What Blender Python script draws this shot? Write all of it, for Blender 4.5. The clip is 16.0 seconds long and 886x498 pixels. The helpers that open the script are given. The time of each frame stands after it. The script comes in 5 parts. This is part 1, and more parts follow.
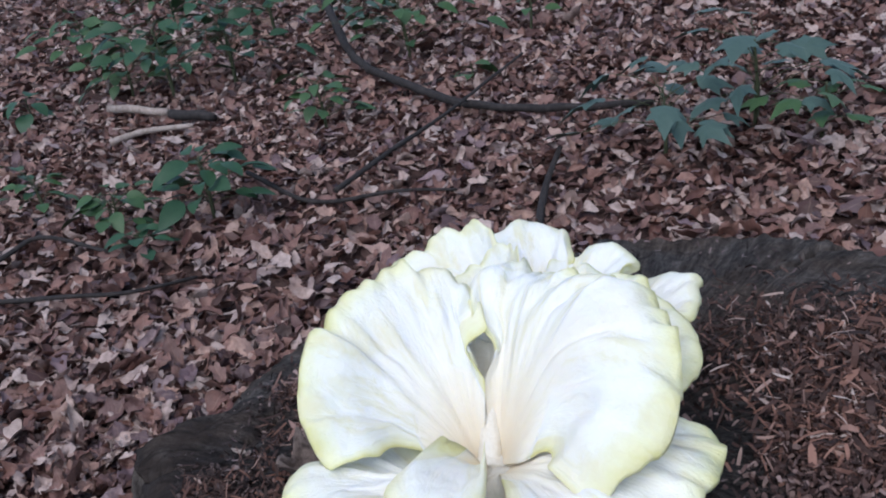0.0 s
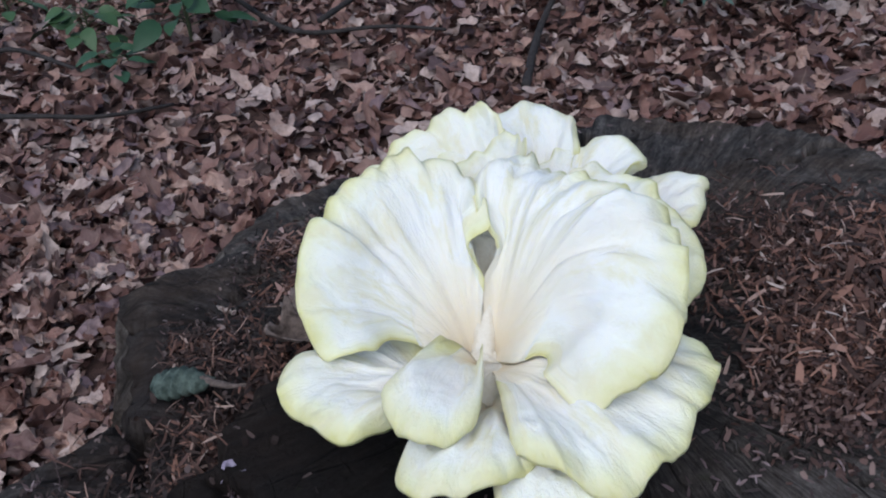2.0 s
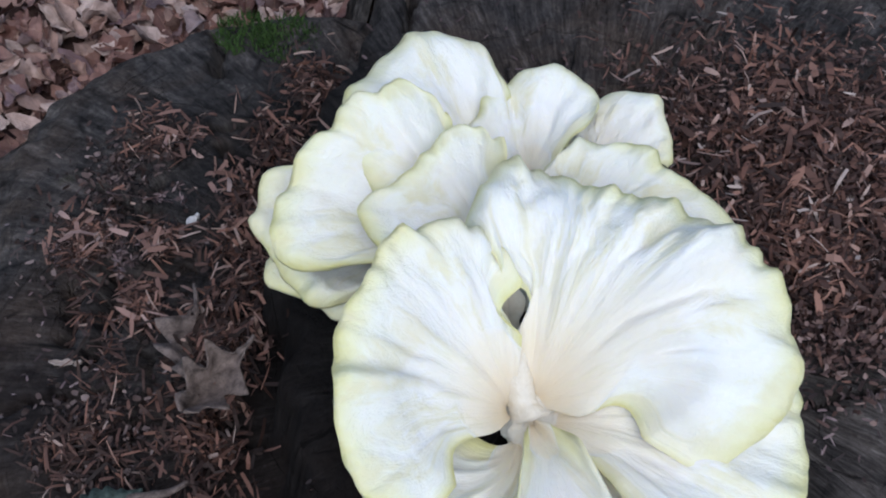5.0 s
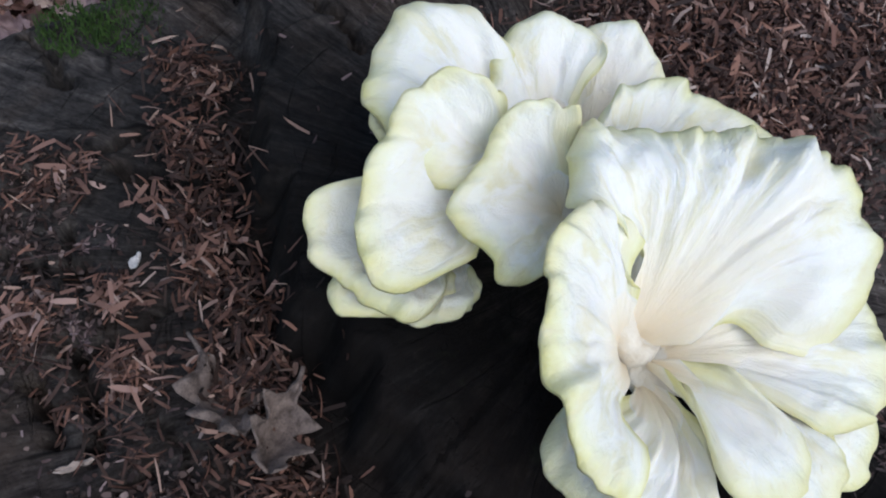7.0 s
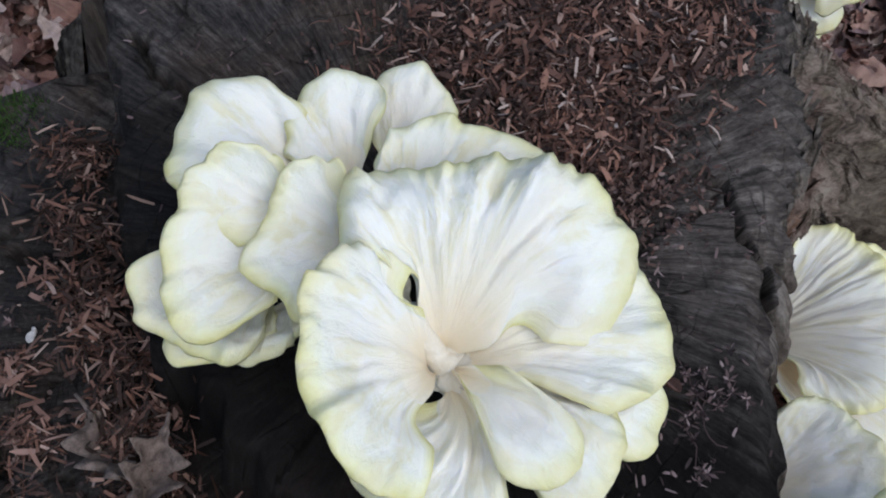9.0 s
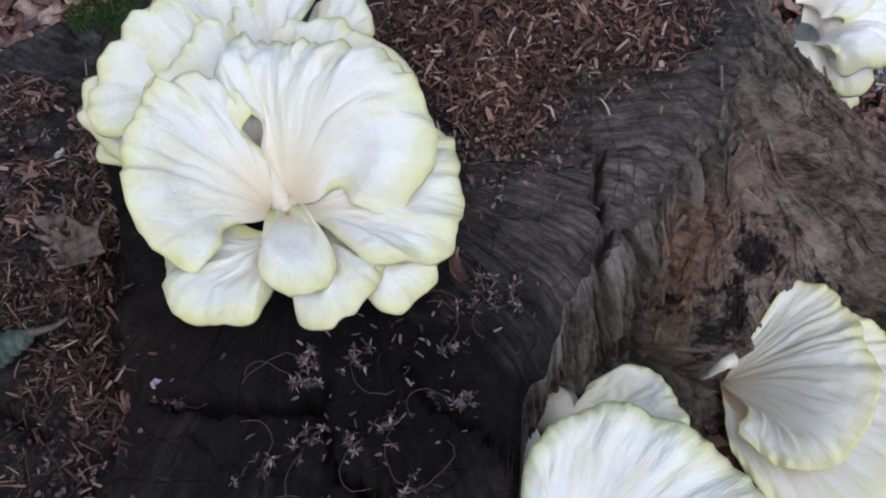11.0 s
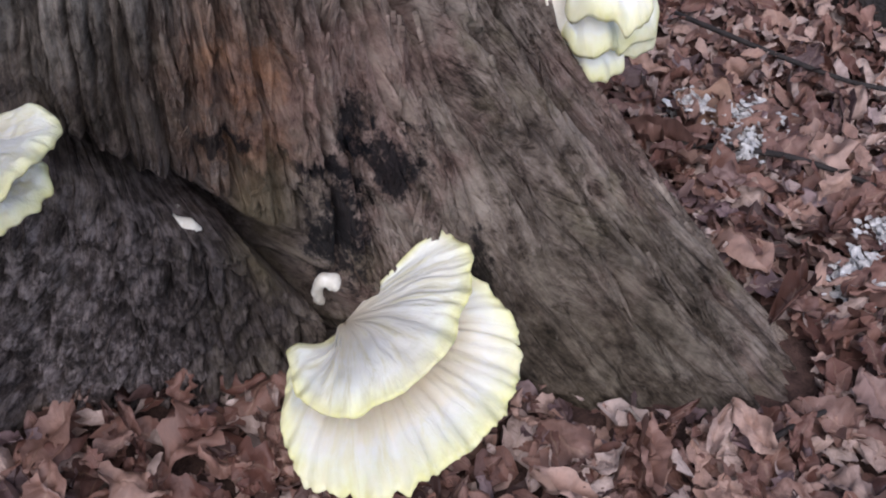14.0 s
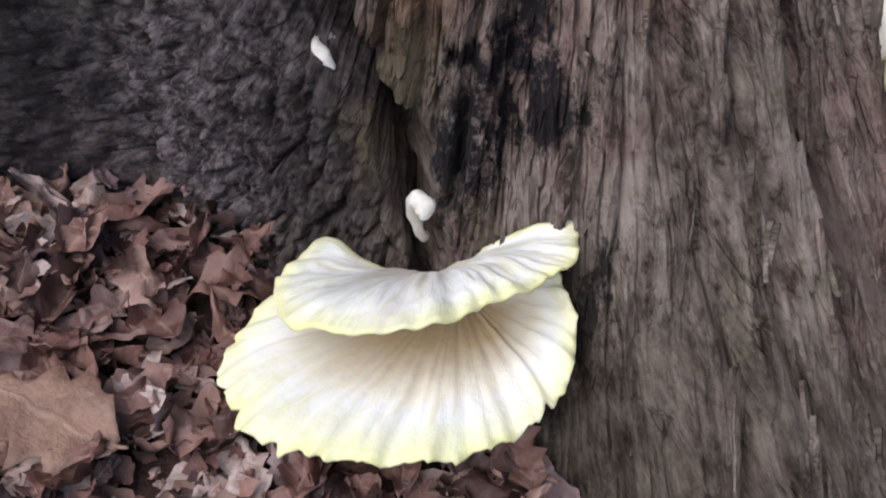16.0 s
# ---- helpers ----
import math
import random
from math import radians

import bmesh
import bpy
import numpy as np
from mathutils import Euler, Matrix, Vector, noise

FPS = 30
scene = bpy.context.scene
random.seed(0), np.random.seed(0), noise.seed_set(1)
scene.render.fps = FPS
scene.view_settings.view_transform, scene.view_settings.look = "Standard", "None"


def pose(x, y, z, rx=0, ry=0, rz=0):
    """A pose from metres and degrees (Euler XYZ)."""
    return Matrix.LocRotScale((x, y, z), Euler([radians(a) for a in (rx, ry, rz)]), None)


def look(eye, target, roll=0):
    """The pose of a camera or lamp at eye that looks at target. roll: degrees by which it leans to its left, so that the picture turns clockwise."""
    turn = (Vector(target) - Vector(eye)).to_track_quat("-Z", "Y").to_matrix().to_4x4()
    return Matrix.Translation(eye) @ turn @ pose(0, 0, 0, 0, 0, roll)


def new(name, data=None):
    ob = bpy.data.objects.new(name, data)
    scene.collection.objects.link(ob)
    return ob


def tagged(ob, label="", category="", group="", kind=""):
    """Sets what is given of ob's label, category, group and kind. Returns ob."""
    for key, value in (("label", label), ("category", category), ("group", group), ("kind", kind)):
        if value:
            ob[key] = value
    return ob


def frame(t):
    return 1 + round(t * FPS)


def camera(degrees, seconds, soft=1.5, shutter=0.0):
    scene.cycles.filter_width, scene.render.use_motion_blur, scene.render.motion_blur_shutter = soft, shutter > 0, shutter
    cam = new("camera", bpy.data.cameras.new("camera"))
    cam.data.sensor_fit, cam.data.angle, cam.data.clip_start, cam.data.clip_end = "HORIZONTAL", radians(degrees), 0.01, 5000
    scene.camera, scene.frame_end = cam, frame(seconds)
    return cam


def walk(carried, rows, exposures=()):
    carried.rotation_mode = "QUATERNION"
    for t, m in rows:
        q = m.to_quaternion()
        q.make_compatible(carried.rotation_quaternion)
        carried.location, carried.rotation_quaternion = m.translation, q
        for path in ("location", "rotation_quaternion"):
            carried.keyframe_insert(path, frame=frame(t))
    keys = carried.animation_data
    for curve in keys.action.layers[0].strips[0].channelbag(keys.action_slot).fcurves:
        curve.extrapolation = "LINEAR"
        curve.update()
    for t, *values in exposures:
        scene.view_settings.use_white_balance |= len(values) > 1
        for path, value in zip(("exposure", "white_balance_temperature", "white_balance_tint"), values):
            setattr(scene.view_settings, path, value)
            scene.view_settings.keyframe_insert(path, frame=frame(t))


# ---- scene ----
cam = camera(53.6, 16.0, soft=2.0)
PATH = [
    (0, (0.046, 0.041, 0.983), (-0.082, 1.846, 0.132), -8.6),
    (0.5, (0.035, 0.054, 0.95), (-0.082, 1.824, 0.026), -6.0),
    (1, (0.021, 0.047, 0.937), (-0.1, 1.766, -0.078), -4.9),
    (1.5, (0.028, 0.097, 0.964), (-0.096, 1.786, -0.1), -5.8),
    (2, (0.027, 0.077, 1.013), (-0.068, 1.683, -0.176), -4.4),
    (2.5, (-0.052, 0.083, 1.031), (0.064, 1.543, -0.332), -0.4),
    (3, (-0.115, 0.08, 1.071), (0.243, 1.388, -0.399), 4.8),
    (3.5, (-0.141, 0.094, 1.09), (0.303, 1.301, -0.442), 6.0),
    (4, (-0.124, 0.193, 1.075), (0.323, 1.325, -0.512), 3.6),
    (4.2, (-0.112, 0.242, 1.083), (0.333, 1.339, -0.528), 2.6),
    (6.3, (-0.203, 0.481, 1.082), (0.639, 0.954, -0.67), 19.8),
    (6.5, (-0.224, 0.507, 1.082), (0.669, 0.913, -0.66), 22.4),
    (7, (-0.257, 0.548, 1.071), (0.679, 0.856, -0.67), 23.6),
    (7.5, (-0.24, 0.549, 1.087), (0.699, 0.798, -0.661), 21.4),
    (8, (-0.197, 0.509, 1.125), (0.733, 0.728, -0.632), 17.4),
    (8.2, (-0.19, 0.497, 1.138), (0.733, 0.722, -0.621), 15.8),
    (10.3, (-0.166, 0.205, 1.188), (0.516, 0.987, -0.522), 2.2),
    (10.5, (-0.151, 0.16, 1.197), (0.5, 0.996, -0.5), 0.8),
    (11, (-0.121, 0.078, 1.202), (0.513, 0.957, -0.479), -1.0),
    (11.5, (-0.129, -0.053, 1.226), (0.536, 0.834, -0.439), -0.9),
    (12, (-0.083, -0.166, 1.226), (0.644, 0.737, -0.403), -0.5),
    (12.5, (-0.029, -0.263, 1.194), (0.75, 0.675, -0.391), 0.8),
    (13, (0.053, -0.327, 1.123), (0.841, 0.656, -0.431), 4.7),
    (13.5, (0.226, -0.317, 1.048), (0.834, 0.774, -0.514), 8.2),
    (14, (0.367, -0.293, 0.981), (0.772, 0.876, -0.591), 9.5),
    (14.5, (0.41, -0.313, 0.913), (0.618, 0.929, -0.641), 10.2),
    (15, (0.568, -0.347, 0.902), (0.41, 0.953, -0.61), 7.3),
    (15.5, (0.648, -0.324, 0.843), (0.231, 0.935, -0.654), 6.8),
    (16, (0.718, -0.182, 0.742), (0.037, 0.956, -0.755), 4.9),
]
walk(cam, [(t, look(eye, target, roll)) for t, eye, target, roll in PATH],
     exposures=[(0.0, 0.12, 6130, 9), (0.5, 0.07, 6130, 9), (1.0, -0.14, 6180, 7), (1.5, -0.05, 6180, 7), (2.4, -0.14, 6230, 7), (3.0, -0.20, 6230, 7), (3.6, 0.02, 6180, 8), (4.2, -0.01, 6180, 8), (7.0, 0.06, 6430, 7), (8.0, 0.0, 6530, 6), (10.5, -0.15, 6330, 9), (12.5, 0.04, 6280, 12), (13.5, 0.20, 6530, 13), (14.0, 0.32, 6630, 14), (14.5, 0.48, 6680, 14), (15.5, 0.64, 6730, 14), (16.0, 0.53, 6630, 12)])

# ---- light: bright overcast sky under a leafless gap in the wood ----
world = bpy.data.worlds.new("overcast_sky")
scene.world = world
world.use_nodes = True
wn = world.node_tree.nodes
sky = wn.new("ShaderNodeTexSky")
sky.sky_type, sky.sun_disc = "NISHITA", False
sky.sun_elevation, sky.sun_rotation = radians(62), radians(200)
sky.air_density, sky.dust_density, sky.ozone_density = 1.0, 1.0, 1.0
wn["Background"].inputs["Strength"].default_value = 0.14
world.node_tree.links.new(sky.outputs[0], wn["Background"].inputs["Color"])
sun = new("sun", bpy.data.lights.new("sun", "SUN"))
sun.data.energy, sun.data.angle, sun.data.color = 2.3, radians(70), (0.985, 0.965, 1.0)
sun.matrix_world = look((-0.45, -1.1, 2.9), (0.15, 0.45, 0.5))


# ---- materials ----
def graph(name, rough=0.8, spec=0.3):
    m = bpy.data.materials.new(name)
    m.use_nodes = True
    nt = m.node_tree
    b = nt.nodes["Principled BSDF"]
    b.inputs["Roughness"].default_value = rough
    b.inputs["Specular IOR Level"].default_value = spec
    return m, nt, b


def node(nt, kind, **values):
    n = nt.nodes.new("ShaderNode" + kind)
    for key, value in values.items():
        key = key.replace("_", " ")
        if hasattr(value, "node"):
            nt.links.new(value, n.inputs[key])
        else:
            n.inputs[key].default_value = value
    return n


def ramp(nt, fac, *stops):
    n = nt.nodes.new("ShaderNodeValToRGB")
    el = n.color_ramp.elements
    while len(el) < len(stops):
        el.new(0.5)
    for e, (at, col) in zip(el, stops):
        e.position, e.color = at, (*col, 1)
    nt.links.new(fac, n.inputs[0])
    return n.outputs[0]


def mixed(nt, fac, a, b, how="MIX"):
    n = nt.nodes.new("ShaderNodeMix")
    n.data_type, n.blend_type = "RGBA", how
    for slot, value in ((0, fac), (6, a), (7, b)):
        if hasattr(value, "node"):
            nt.links.new(value, n.inputs[slot])
        else:
            n.inputs[slot].default_value = value if slot == 0 else (*value, 1)
    return n.outputs[2]


def math_node(nt, op, a, b=0.0, c=0.0):
    n = nt.nodes.new("ShaderNodeMath")
    n.operation = op
    for k, value in enumerate((a, b, c)):
        if hasattr(value, "node"):
            nt.links.new(value, n.inputs[k])
        else:
            n.inputs[k].default_value = value
    return n.outputs[0]


def coords(nt, kind="Object", scale=(1, 1, 1), rot=(0, 0, 0)):
    tc = nt.nodes.new("ShaderNodeTexCoord")
    mp = nt.nodes.new("ShaderNodeMapping")
    mp.inputs["Scale"].default_value = scale
    mp.inputs["Rotation"].default_value = rot
    nt.links.new(tc.outputs[kind], mp.inputs[0])
    return mp.outputs[0]


def bump(nt, b, height, strength=0.5, distance=0.004, base=None):
    n = node(nt, "Bump", Height=height, Strength=strength, Distance=distance)
    if base is not None:
        nt.links.new(base, n.inputs["Normal"])
    nt.links.new(n.outputs[0], b.inputs["Normal"])
    return n.outputs[0]


def noise_tex(nt, vec, scale, detail=4.0, rough=0.6, dist=0.0):
    return node(nt, "TexNoise", Vector=vec, Scale=scale, Detail=detail, Roughness=rough, Distortion=dist).outputs[0]


def spot(nt, centre, radius, soft, wob=0.05, lumps=22.0):
    """0..1 mask of an uneven stain round a place."""
    vec = coords(nt)
    wobble = node(nt, "TexNoise", Vector=vec, Scale=14.0, Detail=5.0, Roughness=0.7).outputs[1]
    sub = nt.nodes.new("ShaderNodeVectorMath")
    sub.operation = "SUBTRACT"
    nt.links.new(vec, sub.inputs[0])
    sub.inputs[1].default_value = centre
    sc = nt.nodes.new("ShaderNodeVectorMath")
    sc.operation = "MULTIPLY"
    nt.links.new(sub.outputs[0], sc.inputs[0])
    sc.inputs[1].default_value = [1 / r for r in radius]
    ln = nt.nodes.new("ShaderNodeVectorMath")
    ln.operation = "LENGTH"
    nt.links.new(sc.outputs[0], ln.inputs[0])
    n1 = noise_tex(nt, vec, lumps, 6.0, 0.75)
    d = math_node(nt, "ADD", ln.outputs[1], math_node(nt, "MULTIPLY", math_node(nt, "SUBTRACT", n1, 0.5), 1.0 + 10 * wob))
    return math_node(nt, "SUBTRACT", 1.0, node(nt, "MapRange", Value=d, From_Min=1 - soft, From_Max=1 + soft).outputs[0])


def warped(nt, vec, scale, amount):
    """The coordinates, pushed about by a soft noise."""
    n = node(nt, "TexNoise", Vector=vec, Scale=scale, Detail=3.0).outputs[1]
    out = nt.nodes.new("ShaderNodeVectorMath")
    out.operation = "MULTIPLY_ADD"
    nt.links.new(n, out.inputs[0])
    out.inputs[1].default_value = (amount, amount, amount)
    nt.links.new(vec, out.inputs[2])
    return out.outputs[0]


def fissures(nt, vec, lo, hi):
    """1 in the cracks between uneven plates, 0 on them."""
    v = nt.nodes.new("ShaderNodeTexVoronoi")
    v.feature = "DISTANCE_TO_EDGE"
    v.inputs["Scale"].default_value = 1.0
    nt.links.new(vec, v.inputs["Vector"])
    return node(nt, "MapRange", Value=v.outputs["Distance"], From_Min=lo, From_Max=hi, To_Min=1.0, To_Max=0.0).outputs[0]


def wood_top():
    m, nt, b = graph("weathered_cut_wood", 0.9, 0.08)
    obj = coords(nt)
    grain = noise_tex(nt, coords(nt, "UV", (250, 14, 1)), 1.0, 7, 0.74, 0.10)
    fine = noise_tex(nt, coords(nt, "UV", (620, 130, 1)), 1.0, 5, 0.75, 0.1)
    rings = noise_tex(nt, coords(nt, "UV", (10, 130, 1)), 1.0, 5, 0.65, 0.6)
    blot = noise_tex(nt, obj, 30.0, 7, 0.72)
    big = noise_tex(nt, obj, 8.0, 6, 0.62)
    tone = math_node(nt, "ADD", math_node(nt, "MULTIPLY", grain, 0.52), math_node(nt, "ADD", math_node(nt, "MULTIPLY", blot, 0.23), math_node(nt, "MULTIPLY", fine, 0.25)))
    col = ramp(nt, tone, (0.40, (0.014, 0.013, 0.013)), (0.48, (0.045, 0.041, 0.040)), (0.55, (0.088, 0.079, 0.075)), (0.64, (0.19, 0.170, 0.158)))
    brown = ramp(nt, tone, (0.40, (0.026, 0.019, 0.016)), (0.52, (0.082, 0.062, 0.050)), (0.64, (0.18, 0.145, 0.122)))
    col = mixed(nt, node(nt, "MapRange", Value=big, From_Min=0.45, From_Max=0.62, To_Max=0.85).outputs[0], col, brown)
    col = mixed(nt, node(nt, "MapRange", Value=rings, From_Min=0.58, From_Max=0.70, To_Max=0.4).outputs[0], col, (0.014, 0.012, 0.011))
    # black wet wood in front of the rosette
    wet_and_shade = spot(nt, (-0.04, 0.40, 0.59), (0.20, 0.20, 0.3), 0.5)
    col = mixed(nt, math_node(nt, "MULTIPLY", wet_and_shade, 0.86), col, (0.006, 0.006, 0.006))
    wet_and_shade = spot(nt, (0.05, 0.29, 0.58), (0.11, 0.10, 0.3), 0.5)
    col = mixed(nt, math_node(nt, "MULTIPLY", wet_and_shade, 0.75), col, (0.007, 0.006, 0.006))
    # wet wood round the back tiers, with their shade put into the colour
    wet_and_shade = spot(nt, (0.0, 0.78, 0.57), (0.11, 0.17, 0.3), 0.5)
    col = mixed(nt, math_node(nt, "MULTIPLY", wet_and_shade, 0.80), col, (0.007, 0.007, 0.0075))
    wet_and_shade = spot(nt, (-0.06, 0.63, 0.55), (0.08, 0.09, 0.3), 0.5)
    col = mixed(nt, math_node(nt, "MULTIPLY", wet_and_shade, 0.80), col, (0.007, 0.007, 0.007))
    # damp reddish-brown wood on the lower shelf
    dark_patch = spot(nt, (-0.22, 0.50, 0.49), (0.17, 0.22, 0.3), 0.5)
    col = mixed(nt, math_node(nt, "MULTIPLY", dark_patch, 0.42), col, (0.024, 0.016, 0.014))
    dark_patch = spot(nt, (-0.30, 0.68, 0.47), (0.10, 0.14, 0.3), 0.5)
    col = mixed(nt, math_node(nt, "MULTIPLY", dark_patch, 0.5), col, (0.018, 0.013, 0.012))
    dry = spot(nt, (0.31, 0.37, 0.58), (0.17, 0.13, 0.3), 0.5)
    col = mixed(nt, math_node(nt, "MULTIPLY", dry, 0.75), col, ramp(nt, tone, (0.40, (0.030, 0.025, 0.023)), (0.48, (0.080, 0.069, 0.063)), (0.55, (0.155, 0.135, 0.124)), (0.63, (0.30, 0.27, 0.25))))
    splits = fissures(nt, warped(nt, coords(nt, "UV", (26, 5, 1)), 0.8, 1.0), 0.0, 0.022)
    gate = node(nt, "MapRange", Value=noise_tex(nt, obj, 18.0, 3, 0.6), From_Min=0.42, From_Max=0.58).outputs[0]
    splits = math_node(nt, "MULTIPLY", splits, gate)
    cross = math_node(nt, "MULTIPLY", fissures(nt, warped(nt, coords(nt, "UV", (12, 26, 1)), 0.9, 1.0), 0.0, 0.020), math_node(nt, "SUBTRACT", 1.0, gate))
    col = mixed(nt, math_node(nt, "MULTIPLY", splits, 0.8), col, (0.006, 0.005, 0.005))
    col = mixed(nt, math_node(nt, "MULTIPLY", cross, 0.3), col, (0.006, 0.005, 0.005))
    green = noise_tex(nt, obj, 26.0, 5, 0.7)
    col = mixed(nt, node(nt, "MapRange", Value=green, From_Min=0.64, From_Max=0.78, To_Max=0.4).outputs[0], col, (0.045, 0.055, 0.025))
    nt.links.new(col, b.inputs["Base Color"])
    h = math_node(nt, "SUBTRACT", tone, math_node(nt, "MULTIPLY", math_node(nt, "ADD", splits, cross), 0.25))
    n = bump(nt, b, h, 1.0, 0.008)
    bump(nt, b, noise_tex(nt, obj, 240, 5, 0.75), 0.6, 0.003, n)
    return m


def wood_side():
    m, nt, b = graph("weathered_side_wood", 0.88, 0.10)
    obj = coords(nt)
    flake = noise_tex(nt, warped(nt, coords(nt, "UV", (62, 5.5, 1)), 0.8, 0.9), 1.0, 8, 0.74, 0.4)
    bands = noise_tex(nt, warped(nt, coords(nt, "UV", (19, 1.6, 1)), 0.7, 0.5), 1.0, 6, 0.68, 0.3)
    fine = noise_tex(nt, coords(nt, "UV", (260, 90, 1)), 1.0, 6, 0.8, 0.3)
    blot = noise_tex(nt, obj, 26.0, 8, 0.72)
    big = noise_tex(nt, obj, 7.0, 5, 0.62)
    tone = math_node(nt, "ADD", math_node(nt, "MULTIPLY", flake, 0.42), math_node(nt, "ADD", math_node(nt, "MULTIPLY", blot, 0.32), math_node(nt, "MULTIPLY", fine, 0.26)))
    col = ramp(nt, tone, (0.41, (0.026, 0.020, 0.017)), (0.455, (0.115, 0.087, 0.072)), (0.51, (0.255, 0.203, 0.172)), (0.62, (0.43, 0.36, 0.31)))
    red = ramp(nt, tone, (0.39, (0.045, 0.028, 0.024)), (0.49, (0.23, 0.148, 0.128)), (0.62, (0.45, 0.33, 0.285)))
    olive = ramp(nt, tone, (0.39, (0.032, 0.026, 0.016)), (0.50, (0.15, 0.122, 0.080)), (0.62, (0.36, 0.31, 0.225)))
    col = mixed(nt, node(nt, "MapRange", Value=big, From_Min=0.50, From_Max=0.62, To_Max=0.75).outputs[0], col, red)
    col = mixed(nt, node(nt, "MapRange", Value=noise_tex(nt, obj, 11.0, 5, 0.65), From_Min=0.52, From_Max=0.64, To_Max=0.6).outputs[0], col, olive)
    patches = noise_tex(nt, warped(nt, coords(nt, "UV", (26, 11, 1)), 1.0, 0.7), 1.0, 8, 0.72, 0.3)
    col = mixed(nt, node(nt, "MapRange", Value=patches, From_Min=0.36, From_Max=0.50, To_Min=0.60, To_Max=0.0).outputs[0], col, mixed(nt, 0.72, col, (0.020, 0.015, 0.012)))
    col = mixed(nt, node(nt, "MapRange", Value=patches, From_Min=0.54, From_Max=0.68, To_Max=0.40).outputs[0], col, (0.36, 0.305, 0.255))
    col = mixed(nt, node(nt, "MapRange", Value=bands, From_Min=0.36, From_Max=0.47, To_Min=0.75, To_Max=0.0).outputs[0], col, mixed(nt, 0.72, col, (0.026, 0.019, 0.015)))
    col = mixed(nt, node(nt, "MapRange", Value=bands, From_Min=0.55, From_Max=0.66, To_Max=0.35).outputs[0], col, (0.34, 0.285, 0.225))
    gate = node(nt, "MapRange", Value=noise_tex(nt, obj, 13.0, 4, 0.6), From_Min=0.40, From_Max=0.56).outputs[0]
    splits = math_node(nt, "MULTIPLY", fissures(nt, warped(nt, coords(nt, "UV", (36, 3.2, 1)), 0.8, 0.6), 0.0, 0.022), gate)
    checks = math_node(nt, "MULTIPLY", fissures(nt, warped(nt, coords(nt, "UV", (34, 62, 1)), 1.0, 1.2), 0.0, 0.03), math_node(nt, "SUBTRACT", 1.0, gate))
    col = mixed(nt, math_node(nt, "MULTIPLY", splits, 0.45), col, (0.010, 0.008, 0.007))
    col = mixed(nt, math_node(nt, "MULTIPLY", checks, 0.6), col, (0.014, 0.012, 0.011))
    grey = spot(nt, (0.19, 0.27, 0.20), (0.17, 0.2, 0.21), 0.35)
    lumps = noise_tex(nt, obj, 46.0, 7, 0.68)
    rough_bark = ramp(nt, math_node(nt, "ADD", math_node(nt, "MULTIPLY", lumps, 0.6), math_node(nt, "MULTIPLY", fine, 0.4)), (0.40, (0.012, 0.010, 0.010)), (0.48, (0.098, 0.079, 0.078)), (0.58, (0.36, 0.30, 0.295)))
    rough_bark = mixed(nt, math_node(nt, "MULTIPLY", fissures(nt, warped(nt, coords(nt, "UV", (40, 22, 1)), 1.2, 1.4), 0.0, 0.05), 0.6), rough_bark, (0.012, 0.010, 0.011))
    col = mixed(nt, math_node(nt, "MULTIPLY", grey, 0.9), col, rough_bark)
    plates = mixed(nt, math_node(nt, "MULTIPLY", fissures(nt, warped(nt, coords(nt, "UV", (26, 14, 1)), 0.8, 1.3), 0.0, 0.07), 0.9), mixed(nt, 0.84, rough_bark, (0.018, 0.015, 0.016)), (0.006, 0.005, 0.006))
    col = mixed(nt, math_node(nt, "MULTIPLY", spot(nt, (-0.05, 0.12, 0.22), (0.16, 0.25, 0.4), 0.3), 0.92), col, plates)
    # blacker right part of the bark block, beside the cleft
    dark_patch = spot(nt, (0.33, 0.25, 0.20), (0.09, 0.2, 0.13), 0.5)
    col = mixed(nt, math_node(nt, "MULTIPLY", dark_patch, 0.75), col, mixed(nt, 0.8, col, (0.010, 0.008, 0.008)))
    rust = spot(nt, (0.365, 0.34, 0.43), (0.055, 0.2, 0.10), 0.5)
    col = mixed(nt, math_node(nt, "MULTIPLY", rust, node(nt, "MapRange", Value=noise_tex(nt, obj, 20.0, 5, 0.65), From_Min=0.42, From_Max=0.58, To_Min=0.1, To_Max=1.0).outputs[0]), col, ramp(nt, tone, (0.40, (0.13, 0.055, 0.032)), (0.57, (0.60, 0.32, 0.19))))
    pink = spot(nt, (0.42, 0.33, 0.43), (0.10, 0.2, 0.09), 0.6)
    col = mixed(nt, math_node(nt, "MULTIPLY", pink, node(nt, "MapRange", Value=noise_tex(nt, obj, 27.0, 5, 0.65), From_Min=0.40, From_Max=0.58, To_Min=0.15, To_Max=0.85).outputs[0]), col, ramp(nt, tone, (0.41, (0.064, 0.037, 0.032)), (0.50, (0.25, 0.160, 0.138)), (0.60, (0.47, 0.335, 0.285))))
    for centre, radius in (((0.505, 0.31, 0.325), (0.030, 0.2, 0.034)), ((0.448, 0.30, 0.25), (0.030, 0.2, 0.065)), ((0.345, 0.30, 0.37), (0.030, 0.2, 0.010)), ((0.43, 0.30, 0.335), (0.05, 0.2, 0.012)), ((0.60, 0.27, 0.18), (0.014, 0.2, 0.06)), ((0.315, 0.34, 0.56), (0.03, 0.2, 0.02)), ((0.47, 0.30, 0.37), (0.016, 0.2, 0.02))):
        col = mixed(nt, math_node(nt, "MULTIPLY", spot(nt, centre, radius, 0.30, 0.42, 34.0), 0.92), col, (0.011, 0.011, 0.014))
    # darker brown wood above the cleft
    dark_brown = spot(nt, (0.25, 0.33, 0.42), (0.08, 0.2, 0.09), 0.5)
